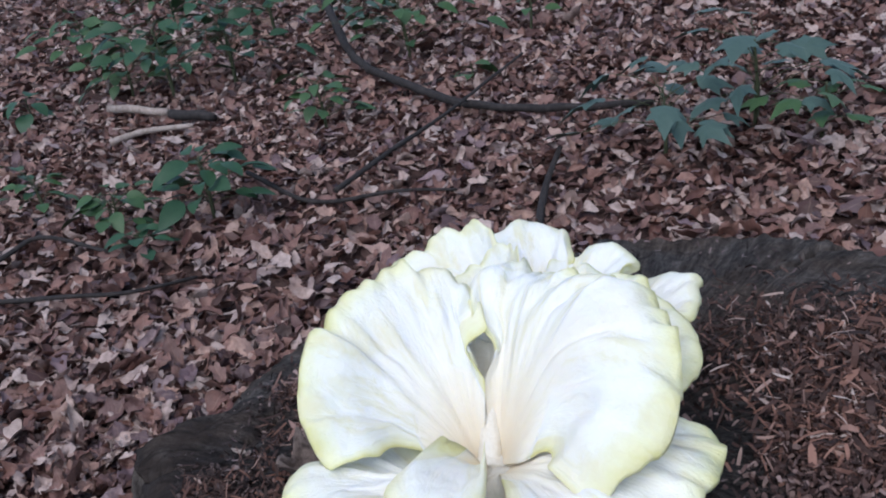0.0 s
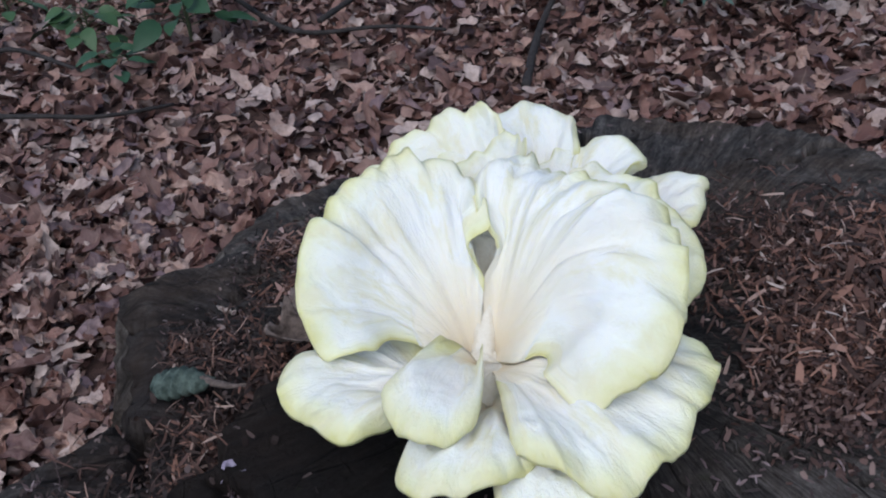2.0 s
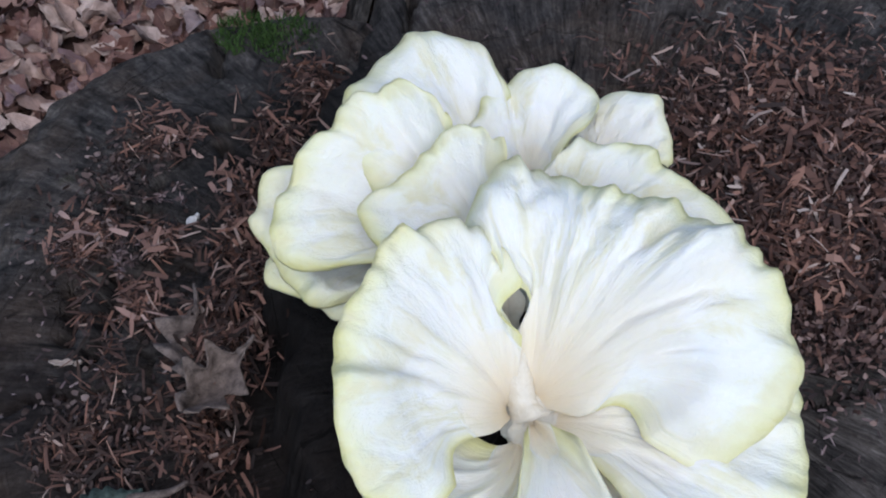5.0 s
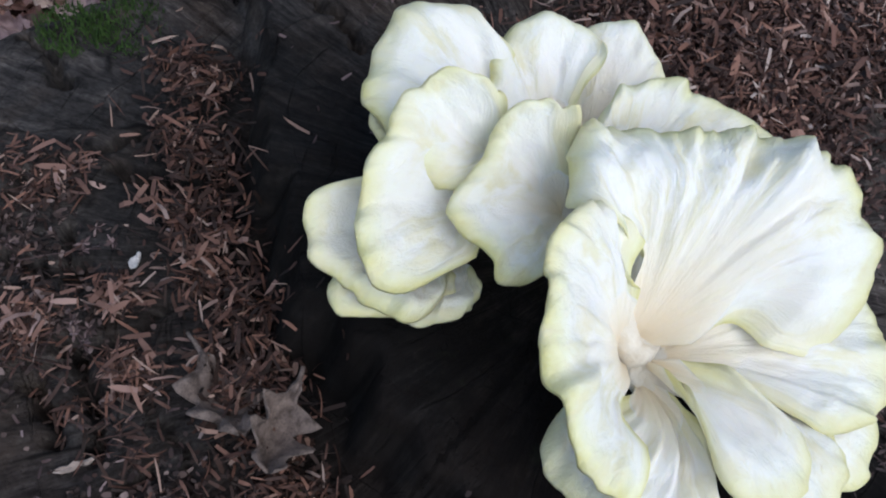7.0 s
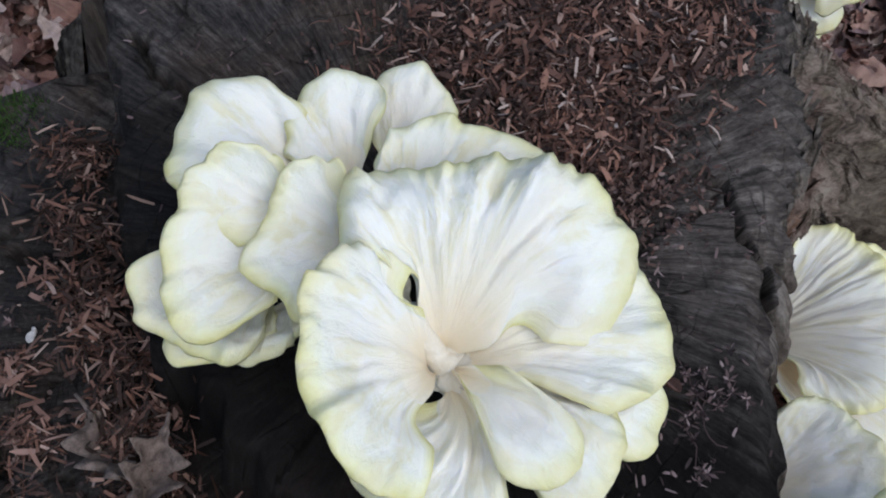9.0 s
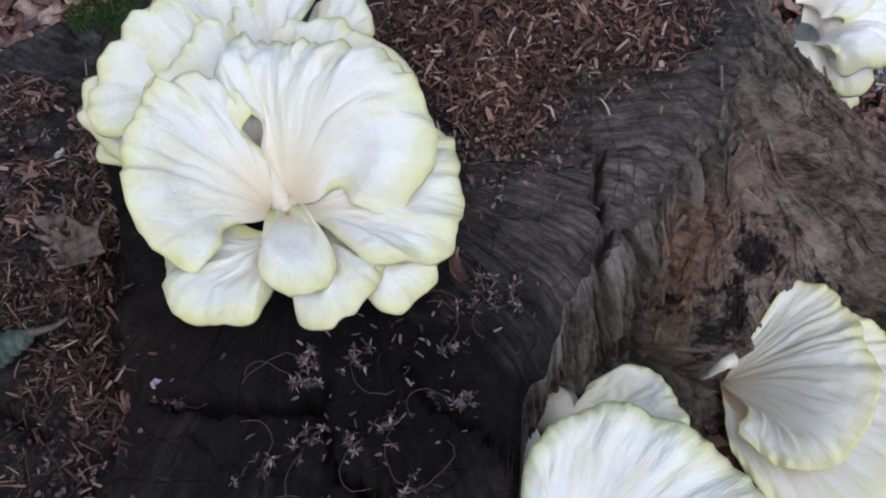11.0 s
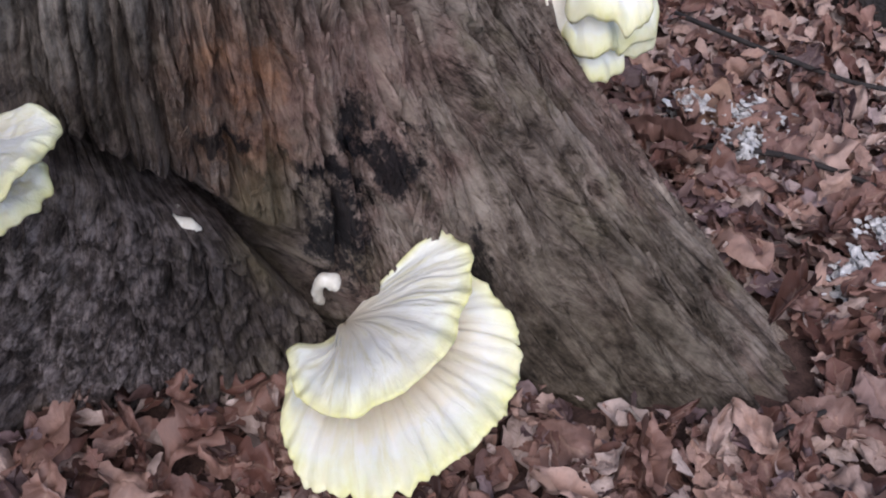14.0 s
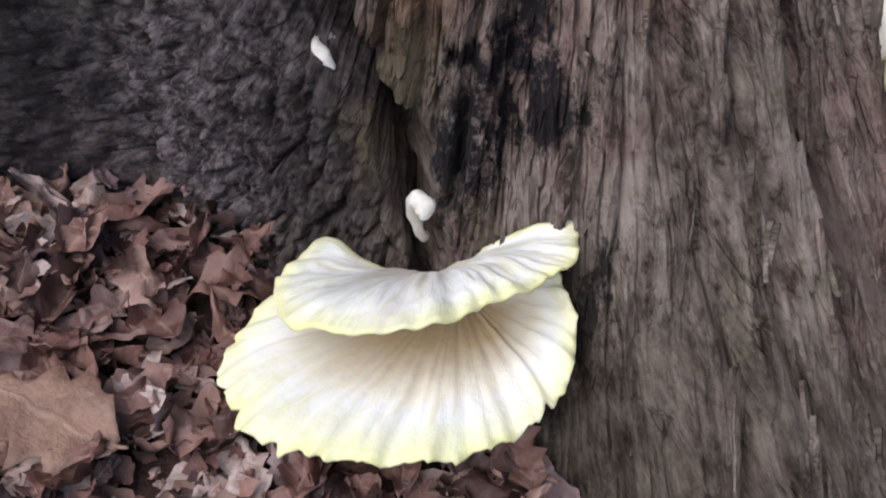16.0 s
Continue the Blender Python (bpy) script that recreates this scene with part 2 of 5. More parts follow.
    col = mixed(nt, math_node(nt, "MULTIPLY", dark_brown, 0.65), col, ramp(nt, tone, (0.41, (0.012, 0.010, 0.009)), (0.49, (0.050, 0.039, 0.033)), (0.60, (0.17, 0.135, 0.115))))
    lip = spot(nt, (0.372, 0.31, 0.28), (0.030, 0.2, 0.07), 0.4)
    col = mixed(nt, math_node(nt, "MULTIPLY", lip, 0.75), col, mixed(nt, 0.5, olive, (0.20, 0.155, 0.095)))
    # olive wood low on the right root, its shade put into the colour
    dark_patch = spot(nt, (0.68, 0.15, 0.10), (0.15, 0.20, 0.16), 0.5)
    col = mixed(nt, math_node(nt, "MULTIPLY", dark_patch, 0.75), col, ramp(nt, tone, (0.41, (0.011, 0.009, 0.006)), (0.49, (0.060, 0.047, 0.032)), (0.60, (0.20, 0.165, 0.12))))
    dark_patch = spot(nt, (0.80, 0.14, 0.13), (0.10, 0.20, 0.14), 0.5)
    col = mixed(nt, math_node(nt, "MULTIPLY", dark_patch, 0.45), col, ramp(nt, tone, (0.41, (0.011, 0.009, 0.006)), (0.49, (0.060, 0.047, 0.034)), (0.60, (0.20, 0.165, 0.125))))
    pale = node(nt, "MapRange", Value=noise_tex(nt, obj, 44.0, 6, 0.75), From_Min=0.66, From_Max=0.74, To_Max=0.5).outputs[0]
    col = mixed(nt, pale, col, (0.38, 0.35, 0.32))
    sep = nt.nodes.new("ShaderNodeSeparateXYZ")
    nt.links.new(nt.nodes.new("ShaderNodeTexCoord").outputs["UV"], sep.inputs[0])
    worn = node(nt, "MapRange", Value=math_node(nt, "ADD", sep.outputs["Y"], math_node(nt, "MULTIPLY", math_node(nt, "SUBTRACT", flake, 0.5), 0.16)), From_Min=0.03, From_Max=0.11, To_Min=0.9, To_Max=0.0).outputs[0]
    col = mixed(nt, worn, col, ramp(nt, tone, (0.41, (0.024, 0.020, 0.018)), (0.48, (0.115, 0.098, 0.087)), (0.58, (0.34, 0.30, 0.265))))
    col = mixed(nt, math_node(nt, "MULTIPLY", spot(nt, (-0.33, 0.50, 0.30), (0.20, 0.30, 0.5), 0.4), 0.85), col, mixed(nt, 0.75, col, (0.020, 0.013, 0.011)))
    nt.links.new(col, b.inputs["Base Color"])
    h = math_node(nt, "SUBTRACT", tone, math_node(nt, "ADD", math_node(nt, "MULTIPLY", splits, 0.08), math_node(nt, "MULTIPLY", checks, 0.15)))
    n = bump(nt, b, h, 1.0, 0.018)
    bump(nt, b, noise_tex(nt, obj, 150, 6, 0.7), 0.5, 0.003, n)
    return m


def cap_flesh(name="cream_fungus_flesh", grey=0.0, lines=15, heart=(0.72, 0.615, 0.45), heart_end=0.32, heart_start=0.0, relief=0.0045, calm=0.06):
    m, nt, b = graph(name, 0.62, 0.25)
    sep = nt.nodes.new("ShaderNodeSeparateXYZ")
    nt.links.new(nt.nodes.new("ShaderNodeTexCoord").outputs["UV"], sep.inputs[0])
    obj = coords(nt)
    streak = noise_tex(nt, warped(nt, coords(nt, "UV", (lines, 2.4, 1)), 0.7, 1.4), 1.0, 5, 0.62, 0.4)
    fine = noise_tex(nt, warped(nt, coords(nt, "UV", (lines * 4, 9, 1)), 0.5, 1.0), 1.0, 4, 0.65, 0.4)
    blot = noise_tex(nt, obj, 52.0, 5, 0.65)
    soft = noise_tex(nt, obj, 17.0, 3, 0.5)
    out = node(nt, "MapRange", Value=sep.outputs["Y"], From_Min=calm, From_Max=calm + 0.44).outputs[0]
    edge = math_node(nt, "ADD", sep.outputs["Y"], math_node(nt, "MULTIPLY", math_node(nt, "SUBTRACT", blot, 0.5), 0.16))
    k = 1.06 - grey
    col = ramp(nt, edge, (heart_start, tuple(c * k for c in heart)), (heart_end, (0.80 * k, 0.765 * k, 0.675 * k)), (min(heart_end + 0.25, 0.78), (0.785 * k, 0.785 * k, 0.755 * k)), (0.84, (0.81, 0.815, 0.73)), (0.94, (0.74, 0.735, 0.49)), (1.0, (0.66, 0.63, 0.30)))
    yellow = math_node(nt, "MULTIPLY", node(nt, "MapRange", Value=streak, From_Min=0.50, From_Max=0.64, To_Max=0.7).outputs[0], out)
    col = mixed(nt, yellow, col, (0.68 * k, 0.645 * k, 0.42 * k))
    col = mixed(nt, node(nt, "MapRange", Value=fine, From_Min=0.55, From_Max=0.72, To_Max=0.16).outputs[0], col, (0.56 * k, 0.53 * k, 0.47 * k))
    col = mixed(nt, node(nt, "MapRange", Value=soft, From_Min=0.48, From_Max=0.68, To_Max=0.35).outputs[0], col, (0.74 * k, 0.675 * k, 0.56 * k))
    col = mixed(nt, node(nt, "MapRange", Value=blot, From_Min=0.60, From_Max=0.72, To_Max=0.25).outputs[0], col, (0.60 * k, 0.56 * k, 0.49 * k))
    nt.links.new(col, b.inputs["Base Color"])
    b.inputs["Subsurface Weight"].default_value = 0.15
    b.inputs["Subsurface Radius"].default_value = (0.012, 0.010, 0.006)
    b.inputs["Subsurface Scale"].default_value = 0.5
    n1 = node(nt, "Bump", Height=math_node(nt, "ADD", streak, math_node(nt, "MULTIPLY", fine, 0.35)), Strength=0.55, Distance=math_node(nt, "ADD", 0.001, math_node(nt, "MULTIPLY", out, relief)))
    n2 = node(nt, "Bump", Height=noise_tex(nt, obj, 110, 5, 0.65), Strength=0.4, Distance=0.002, Normal=n1.outputs[0])
    bump(nt, b, noise_tex(nt, obj, 420, 4, 0.6), 0.3, 0.001, n2.outputs[0])
    return m


def grey_cap():
    return cap_flesh("pale_grey_ribbed_fungus", 0.17, 30, relief=0.0022)


def litter(name, per_island, shades=None):
    m, nt, b = graph(name, 0.55, 0.4)
    if per_island:
        rnd = nt.nodes.new("ShaderNodeNewGeometry").outputs["Random Per Island"]
    else:
        rnd = nt.nodes.new("ShaderNodeObjectInfo").outputs["Random"]
    col = ramp(nt, rnd, *(shades or ((0.0, (0.042, 0.021, 0.019)), (0.16, (0.14, 0.062, 0.048)), (0.34, (0.26, 0.138, 0.108)), (0.48, (0.15, 0.082, 0.074)),
               (0.60, (0.37, 0.225, 0.175)), (0.74, (0.44, 0.325, 0.285)), (0.88, (0.48, 0.375, 0.335)), (0.93, (0.20, 0.13, 0.14)), (1.0, (0.09, 0.055, 0.055)))))
    sep = nt.nodes.new("ShaderNodeSeparateXYZ")
    nt.links.new(nt.nodes.new("ShaderNodeTexCoord").outputs["UV"], sep.inputs[0])
    across = math_node(nt, "ABSOLUTE", sep.outputs["Y"])
    rib = node(nt, "MapRange", Value=across, From_Min=0.02, From_Max=0.10, To_Min=1.0, To_Max=0.0).outputs[0]
    vein = math_node(nt, "SINE", math_node(nt, "MULTIPLY", math_node(nt, "SUBTRACT", sep.outputs["X"], math_node(nt, "MULTIPLY", across, 0.22)), 62.0))
    blot = noise_tex(nt, coords(nt), 60.0 if per_island else 3.2, 5, 0.65)
    col = mixed(nt, node(nt, "MapRange", Value=blot, From_Min=0.40, From_Max=0.70, To_Max=0.75).outputs[0], col, mixed(nt, 0.7, col, (0.05, 0.026, 0.022)))
    col = mixed(nt, math_node(nt, "MULTIPLY", rib, 0.2), col, (0.42, 0.30, 0.22))
    nt.links.new(col, b.inputs["Base Color"])
    h = math_node(nt, "ADD", math_node(nt, "MULTIPLY", vein, 0.05), math_node(nt, "ADD", math_node(nt, "MULTIPLY", rib, 0.3), noise_tex(nt, coords(nt), 160.0 if per_island else 9.0, 4, 0.65)))
    bump(nt, b, h, 0.6, 0.003)
    return m


def chips(name, stops):
    m, nt, b = graph(name, 0.7, 0.3)
    rnd = nt.nodes.new("ShaderNodeNewGeometry").outputs["Random Per Island"]
    col = ramp(nt, rnd, *stops)
    nt.links.new(col, b.inputs["Base Color"])
    bump(nt, b, noise_tex(nt, coords(nt), 300.0, 3, 0.6), 0.3, 0.001)
    return m


def mottled(name, a, c, scale=30.0, rough=0.7, relief=0.003, spec=0.3):
    m, nt, b = graph(name, rough, spec)
    n1 = noise_tex(nt, coords(nt), scale, 5, 0.65)
    n2 = noise_tex(nt, coords(nt), scale * 7, 4, 0.6)
    f = math_node(nt, "ADD", math_node(nt, "MULTIPLY", n1, 0.7), math_node(nt, "MULTIPLY", n2, 0.3))
    nt.links.new(ramp(nt, f, (0.35, a), (0.65, c)), b.inputs["Base Color"])
    bump(nt, b, n2, 0.5, relief)
    return m


def foliage(name, a, c):
    m, nt, b = graph(name, 0.5, 0.35)
    rnd = nt.nodes.new("ShaderNodeNewGeometry").outputs["Random Per Island"]
    n1 = noise_tex(nt, coords(nt), 55.0, 4, 0.6)
    f = math_node(nt, "ADD", math_node(nt, "MULTIPLY", rnd, 0.6), math_node(nt, "MULTIPLY", n1, 0.4))
    nt.links.new(ramp(nt, f, (0.15, a), (0.8, c)), b.inputs["Base Color"])
    b.inputs["Transmission Weight"].default_value = 0.0
    bump(nt, b, n1, 0.3, 0.002)
    return m


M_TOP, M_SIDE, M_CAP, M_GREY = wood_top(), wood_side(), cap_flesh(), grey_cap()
M_LEAF, M_LITTER = litter("dry_leaf", False, ((0.0, (0.060, 0.028, 0.022)), (0.20, (0.15, 0.066, 0.050)), (0.40, (0.27, 0.150, 0.117)), (0.55, (0.18, 0.098, 0.082)), (0.72, (0.34, 0.205, 0.162)), (0.88, (0.41, 0.265, 0.215)), (1.0, (0.15, 0.090, 0.090)))), litter("dry_leaf_litter", True)
M_SOIL = mottled("dark_leaf_mould", (0.022, 0.014, 0.013), (0.12, 0.072, 0.060), 55, 0.9, 0.01, 0.1)
M_CHIP = chips("red_brown_wood_chips", ((0.0, (0.024, 0.014, 0.012)), (0.40, (0.062, 0.031, 0.024)), (0.68, (0.14, 0.068, 0.050)), (0.86, (0.25, 0.13, 0.095)), (0.96, (0.33, 0.235, 0.20)), (1.0, (0.45, 0.37, 0.33))))
M_PILE = chips("red_grey_crumbs", ((0.0, (0.026, 0.015, 0.013)), (0.45, (0.070, 0.038, 0.032)), (0.80, (0.14, 0.084, 0.072)), (1.0, (0.25, 0.175, 0.155))))
M_CRUMB = chips("grey_brown_crumbs", ((0.0, (0.014, 0.009, 0.008)), (0.45, (0.042, 0.026, 0.023)), (0.78, (0.095, 0.064, 0.058)), (1.0, (0.23, 0.175, 0.165))))
M_CHIP_WET = chips("damp_dark_wood_crumbs", ((0.0, (0.018, 0.011, 0.009)), (0.42, (0.042, 0.022, 0.017)), (0.70, (0.095, 0.047, 0.036)), (0.90, (0.19, 0.095, 0.068)), (1.0, (0.34, 0.25, 0.21))))
M_FLAKE = chips("pinkish_bark_flakes", ((0.0, (0.10, 0.052, 0.040)), (0.5, (0.22, 0.125, 0.100)), (0.8, (0.30, 0.20, 0.175)), (1.0, (0.42, 0.33, 0.30))))
M_VIOLET = mottled("faded_violet_petal", (0.16, 0.13, 0.18), (0.42, 0.36, 0.46), 200, 0.7, 0.001)
M_DRY = chips("dried_pinkish_flower", ((0.0, (0.020, 0.013, 0.013)), (0.5, (0.075, 0.048, 0.048)), (0.85, (0.17, 0.118, 0.118)), (1.0, (0.28, 0.215, 0.215))))
M_TWIG = mottled("dark_twig_bark", (0.012, 0.010, 0.010), (0.045, 0.037, 0.035), 60, 0.8, 0.003)
M_PALE = mottled("pale_dead_wood", (0.20, 0.15, 0.125), (0.42, 0.35, 0.31), 60, 0.8, 0.002)
M_BARK = mottled("tree_bark", (0.03, 0.026, 0.025), (0.11, 0.095, 0.09), 25, 0.85, 0.012)
M_GREEN = foliage("fresh_green_leaf", (0.018, 0.045, 0.018), (0.060, 0.115, 0.042))
M_BLUEGREEN = foliage("dusty_bluegreen_leaf", (0.020, 0.050, 0.035), (0.085, 0.135, 0.105))
M_DUSK = foliage("dusky_bluegreen_leaf", (0.018, 0.042, 0.032), (0.070, 0.112, 0.092))
M_DARKGREEN = foliage("dark_green_leaf", (0.014, 0.040, 0.020), (0.035, 0.085, 0.038))
M_STALK = mottled("green_stalk", (0.035, 0.045, 0.02), (0.07, 0.075, 0.04), 50, 0.6, 0.001)
M_LICHEN = mottled("white_crust", (0.30, 0.29, 0.29), (0.72, 0.70, 0.69), 90, 0.85, 0.004)
M_MOSS = mottled("green_moss", (0.02, 0.05, 0.012), (0.07, 0.13, 0.03), 150, 0.9, 0.004)
M_CURL = mottled("withered_grey_green_leaf", (0.010, 0.022, 0.018), (0.115, 0.150, 0.125), 130, 0.7, 0.002)
M_OAK = mottled("grey_brown_leaf", (0.050, 0.037, 0.032), (0.225, 0.175, 0.155), 110, 0.75, 0.002)
M_BUD = mottled("white_young_fungus", (0.66, 0.60, 0.50), (0.82, 0.79, 0.72), 90, 0.6, 0.002)
M_TAN = litter("tan_leaf", True, ((0.0, (0.23, 0.125, 0.082)), (1.0, (0.28, 0.165, 0.115))))
M_FLESH = mottled("cream_fungus_stem", (0.66, 0.60, 0.49), (0.78, 0.745, 0.66), 60, 0.65, 0.002)
M_HEART = cap_flesh("cream_fungus_tan_heart", 0.0, 18, (0.56, 0.41, 0.24), 0.72, 0.44, 0.0018, 0.40)
M_FRONT = cap_flesh("pale_calm_fungus_flesh", 0.09, 20, relief=0.0065, calm=0.34)
# lit copy of the cap flesh: sky brightness put into the side cluster's colour
M_SKYLIT = cap_flesh("sky_lit_fungus_flesh", -0.08, 12, heart=(0.76, 0.70, 0.58), relief=0.003, calm=0.55)
M_INSIDE = mottled("tan_fungus_stem", (0.42, 0.27, 0.13), (0.66, 0.52, 0.34), 70, 0.7, 0.002)


# ---- building helpers ----
def part(name, bm, material, parent=None, label="", smooth=True):
    """Links a bmesh as one mesh object, under a thing or a part."""
    me = bpy.data.meshes.new(name)
    bm.to_mesh(me)
    bm.free()
    return placed(name, me, material, parent, label, smooth)


def sheet(name, verts, faces, material, parent=None, label="", uvs=None, smooth=True):
    me = bpy.data.meshes.new(name)
    me.from_pydata(verts, [], faces)
    if uvs is not None:
        layer = me.uv_layers.new(name="UVMap")
        idx = np.empty(len(me.loops), dtype=np.int32)
        me.loops.foreach_get("vertex_index", idx)
        layer.data.foreach_set("uv", np.asarray(uvs, dtype=np.float32)[idx].ravel())
    return placed(name, me, material, parent, label, smooth)


def placed(name, me, material, parent, label, smooth):
    if material is not None:
        me.materials.append(material)
    if smooth and len(me.polygons):
        me.polygons.foreach_set("use_smooth", np.ones(len(me.polygons), dtype=bool))
    me.update()
    ob = new(name, me)
    if parent is not None:
        ob.parent = parent
        ob.matrix_parent_inverse = parent.matrix_world.inverted() if parent.parent is None else Matrix()
    if label:
        ob["label"] = label
    return ob


def empty(name, label, category, group=""):
    return tagged(new(name), label, category, group)


def grid_faces(rows, cols, wrap=False, flip=False):
    out = []
    n = cols if wrap else cols - 1
    for i in range(rows - 1):
        for j in range(n):
            a, b = i * cols + j, i * cols + (j + 1) % cols
            c, d = b + cols, a + cols
            out.append((a, d, c, b) if flip else (a, b, c, d))
    return out


def fbm(x, y, z, octaves=4):
    return noise.fractal(Vector((x, y, z)), 1.0, 2.0, octaves)


def smooth01(a, b, x):
    t = np.clip((x - a) / (b - a), 0, 1)
    return t * t * (3 - 2 * t)


def tube(bm, points, radii, sides=7, uneven=0.0, seed=0):
    """A tapered, slightly uneven round stick along points."""
    rng = random.Random(seed)
    pts = [Vector(p) for p in points]
    rings = []
    for k, p in enumerate(pts):
        way = (pts[min(k + 1, len(pts) - 1)] - pts[max(k - 1, 0)]).normalized()
        side = way.cross(Vector((0.13, 0.31, 0.94))).normalized()
        up = side.cross(way)
        rings.append([bm.verts.new(p + (side * math.cos(a) + up * math.sin(a)) * radii[k] * (1 + uneven * rng.uniform(-1, 1)))
                      for a in (2 * math.pi * s / sides for s in range(sides))])
    for r0, r1 in zip(rings, rings[1:]):
        for s in range(sides):
            bm.faces.new((r0[s], r0[(s + 1) % sides], r1[(s + 1) % sides], r1[s]))
    bm.faces.new(rings[0][::-1])
    bm.faces.new(rings[-1])


def bent(points, steps=5):
    """A smooth line through a few places."""
    pts = [Vector(p) for p in points]
    out = []
    for k in range(len(pts) - 1):
        p0, p1, p2, p3 = pts[max(k - 1, 0)], pts[k], pts[k + 1], pts[min(k + 2, len(pts) - 1)]
        for s in range(steps):
            t = s / steps
            out.append(0.5 * (2 * p1 + (p2 - p0) * t + (2 * p0 - 5 * p1 + 4 * p2 - p3) * t * t + (3 * p1 - p0 - 3 * p2 + p3) * t ** 3))
    return out + [pts[-1]]


# ---- the ground ----
def ground_z(x, y):
    near = 0.035 + 0.075 * float(smooth01(0.30, 0.85, x)) * float(smooth01(2.2, 0.6, y)) + 0.05 * float(smooth01(-0.2, -0.6, x)) * float(smooth01(2.0, 1.0, y))
    near += 0.03 * float(smooth01(1.2, 4.0, y))
    return near + 0.018 * fbm(x * 2.1, y * 2.1, 0.3, 3) + 0.05 * float(smooth01(2, 12, math.hypot(x, y))) * fbm(x * 0.3, y * 0.3, 5.1, 2)


def ground_sheet():
    rings = [0.0] + [0.06 * 1.075 ** k for k in range(1, 100)]
    verts, cols = [], 120
    for r in rings:
        for j in range(cols):
            a = 2 * math.pi * j / cols
            x, y = 0.3 + r * math.cos(a), 0.6 + r * math.sin(a)
            verts.append((x, y, ground_z(x, y)))
    ob = sheet("ground", verts, grid_faces(len(rings), cols, True), M_SOIL)
    return tagged(ob, "dark forest floor of leaf mould under fallen leaves", "ground", kind="structure")


GROUND = ground_sheet()

# ---- the stump ----
MID = (0.28, 0.65)
RIM = [(-180, .583), (-175, .568), (-171, .60), (-166, .66), (-151, .73), (-138, .786), (-131, .73), (-123, .60), (-119, .515), (-117, .443), (-112, .399), (-106, .350), (-97, .327),
       (-82, .304), (-68, .312), (-58, .307), (-47, .322), (-36, .345), (-20, .36), (0, .35), (30, .28), (52, .257), (84, .288), (108, .345), (115, .43), (122, .50), (130, .555),
       (138, .595), (147, .618), (154, .605), (160, .590), (163, .600), (165, .645), (168, .655), (171.5, .628), (176, .60), (180, .583)]
FOOT = [(-180, .74), (-160, .76), (-138, .84), (-128, .76), (-121, .63), (-117, .55), (-113, .47), (-109, .425), (-103, .405), (-92, .405), (-82, .415), (-74, .43),
        (-66, .46), (-58, .54), (-52, .65), (-48, .77), (-43, .88), (-39, .91), (-35, .88), (-30, .77), (-24, .67), (-12, .56), (10, .48), (45, .42), (84, .46), (120, .58), (150, .66), (170, .74), (180, .74)]
POWER = [(-180, .9), (-117, .8), (-112, .7), (-104, .45), (-92, .6), (-82, 1.25), (-64, 1.1), (-56, 1.35), (-49, 1.6), (-45, 1.15), (-36, 1.2), (-20, 1.0), (180, .9)]


def table(rows, a):
    a = (a + 180) % 360 - 180
    return np.interp(a, [r[0] for r in rows], [r[1] for r in rows])


STEP = [(-0.34, -0.2), (-0.30, 0.10), (-0.254, 0.311), (-0.183, 0.413), (-0.157, 0.457), (-0.118, 0.538), (-0.091, 0.593), (-0.074, 0.669),
        (-0.049, 0.722), (-0.017, 0.768), (0.06, 0.85), (0.117, 0.90), (0.16, 0.97), (0.22, 1.2)]
CRACKS = [  # line, half width, depth
    ([(0.285, 0.43), (0.283, 0.395), (0.262, 0.378), (0.24, 0.34), (0.21, 0.315)], 0.0040, 0.030),
    ([(-0.140, 0.425), (-0.105, 0.385), (-0.065, 0.362), (-0.035, 0.352)], 0.006, 0.028),
    ([(-0.05, 0.36), (-0.06, 0.30), (-0.05, 0.22)], 0.004, 0.02),
    ([(0.02, 0.34), (0.03, 0.27), (0.05, 0.22)], 0.003, 0.012),
    ([(-0.33, 0.72), (-0.27, 0.71), (-0.20, 0.69)], 0.004, 0.015),
    ([(-0.30, 0.60), (-0.27, 0.56), (-0.235, 0.50)], 0.006, 0.03),
    ([(-0.12, 0.93), (-0.06, 0.92), (-0.02, 0.90)], 0.005, 0.02),
    ([(-0.21, 0.80), (-0.15, 0.78), (-0.11, 0.77)], 0.003, 0.012),
    ([(-0.20, 0.64), (-0.17, 0.70), (-0.16, 0.76)], 0.003, 0.012),
    ([(0.14, 0.90), (0.12, 0.84), (0.11, 0.79)], 0.004, 0.02),
    ([(0.30, 0.80), (0.36, 0.84), (0.42, 0.85)], 0.004, 0.015),
    ([(0.18, 0.44), (0.22, 0.42), (0.27, 0.40)], 0.0025, 0.008),
    ([(0.00, 1.06), (-0.01, 1.02), (-0.02, 0.985)], 0.006, 0.026),
    ([(-0.205, 0.795), (-0.214, 0.772), (-0.228, 0.755)], 0.0050, 0.026),
    ([(-0.166, 0.792), (-0.190, 0.760), (-0.212, 0.728)], 0.0058, 0.030),
    ([(-0.180, 0.802), (-0.162, 0.786), (-0.146, 0.774)], 0.0045, 0.024),
    ([(-0.212, 0.782), (-0.196, 0.760), (-0.178, 0.744)], 0.0045, 0.024),
    ([(-0.162, 0.886), (-0.146, 0.862), (-0.126, 0.842)], 0.0055, 0.028),
    ([(-0.056, 0.892), (-0.044, 0.870), (-0.034, 0.850)], 0.0050, 0.024),
    ([(-0.112, 0.874), (-0.130, 0.852), (-0.146, 0.834)], 0.0045, 0.024),
]


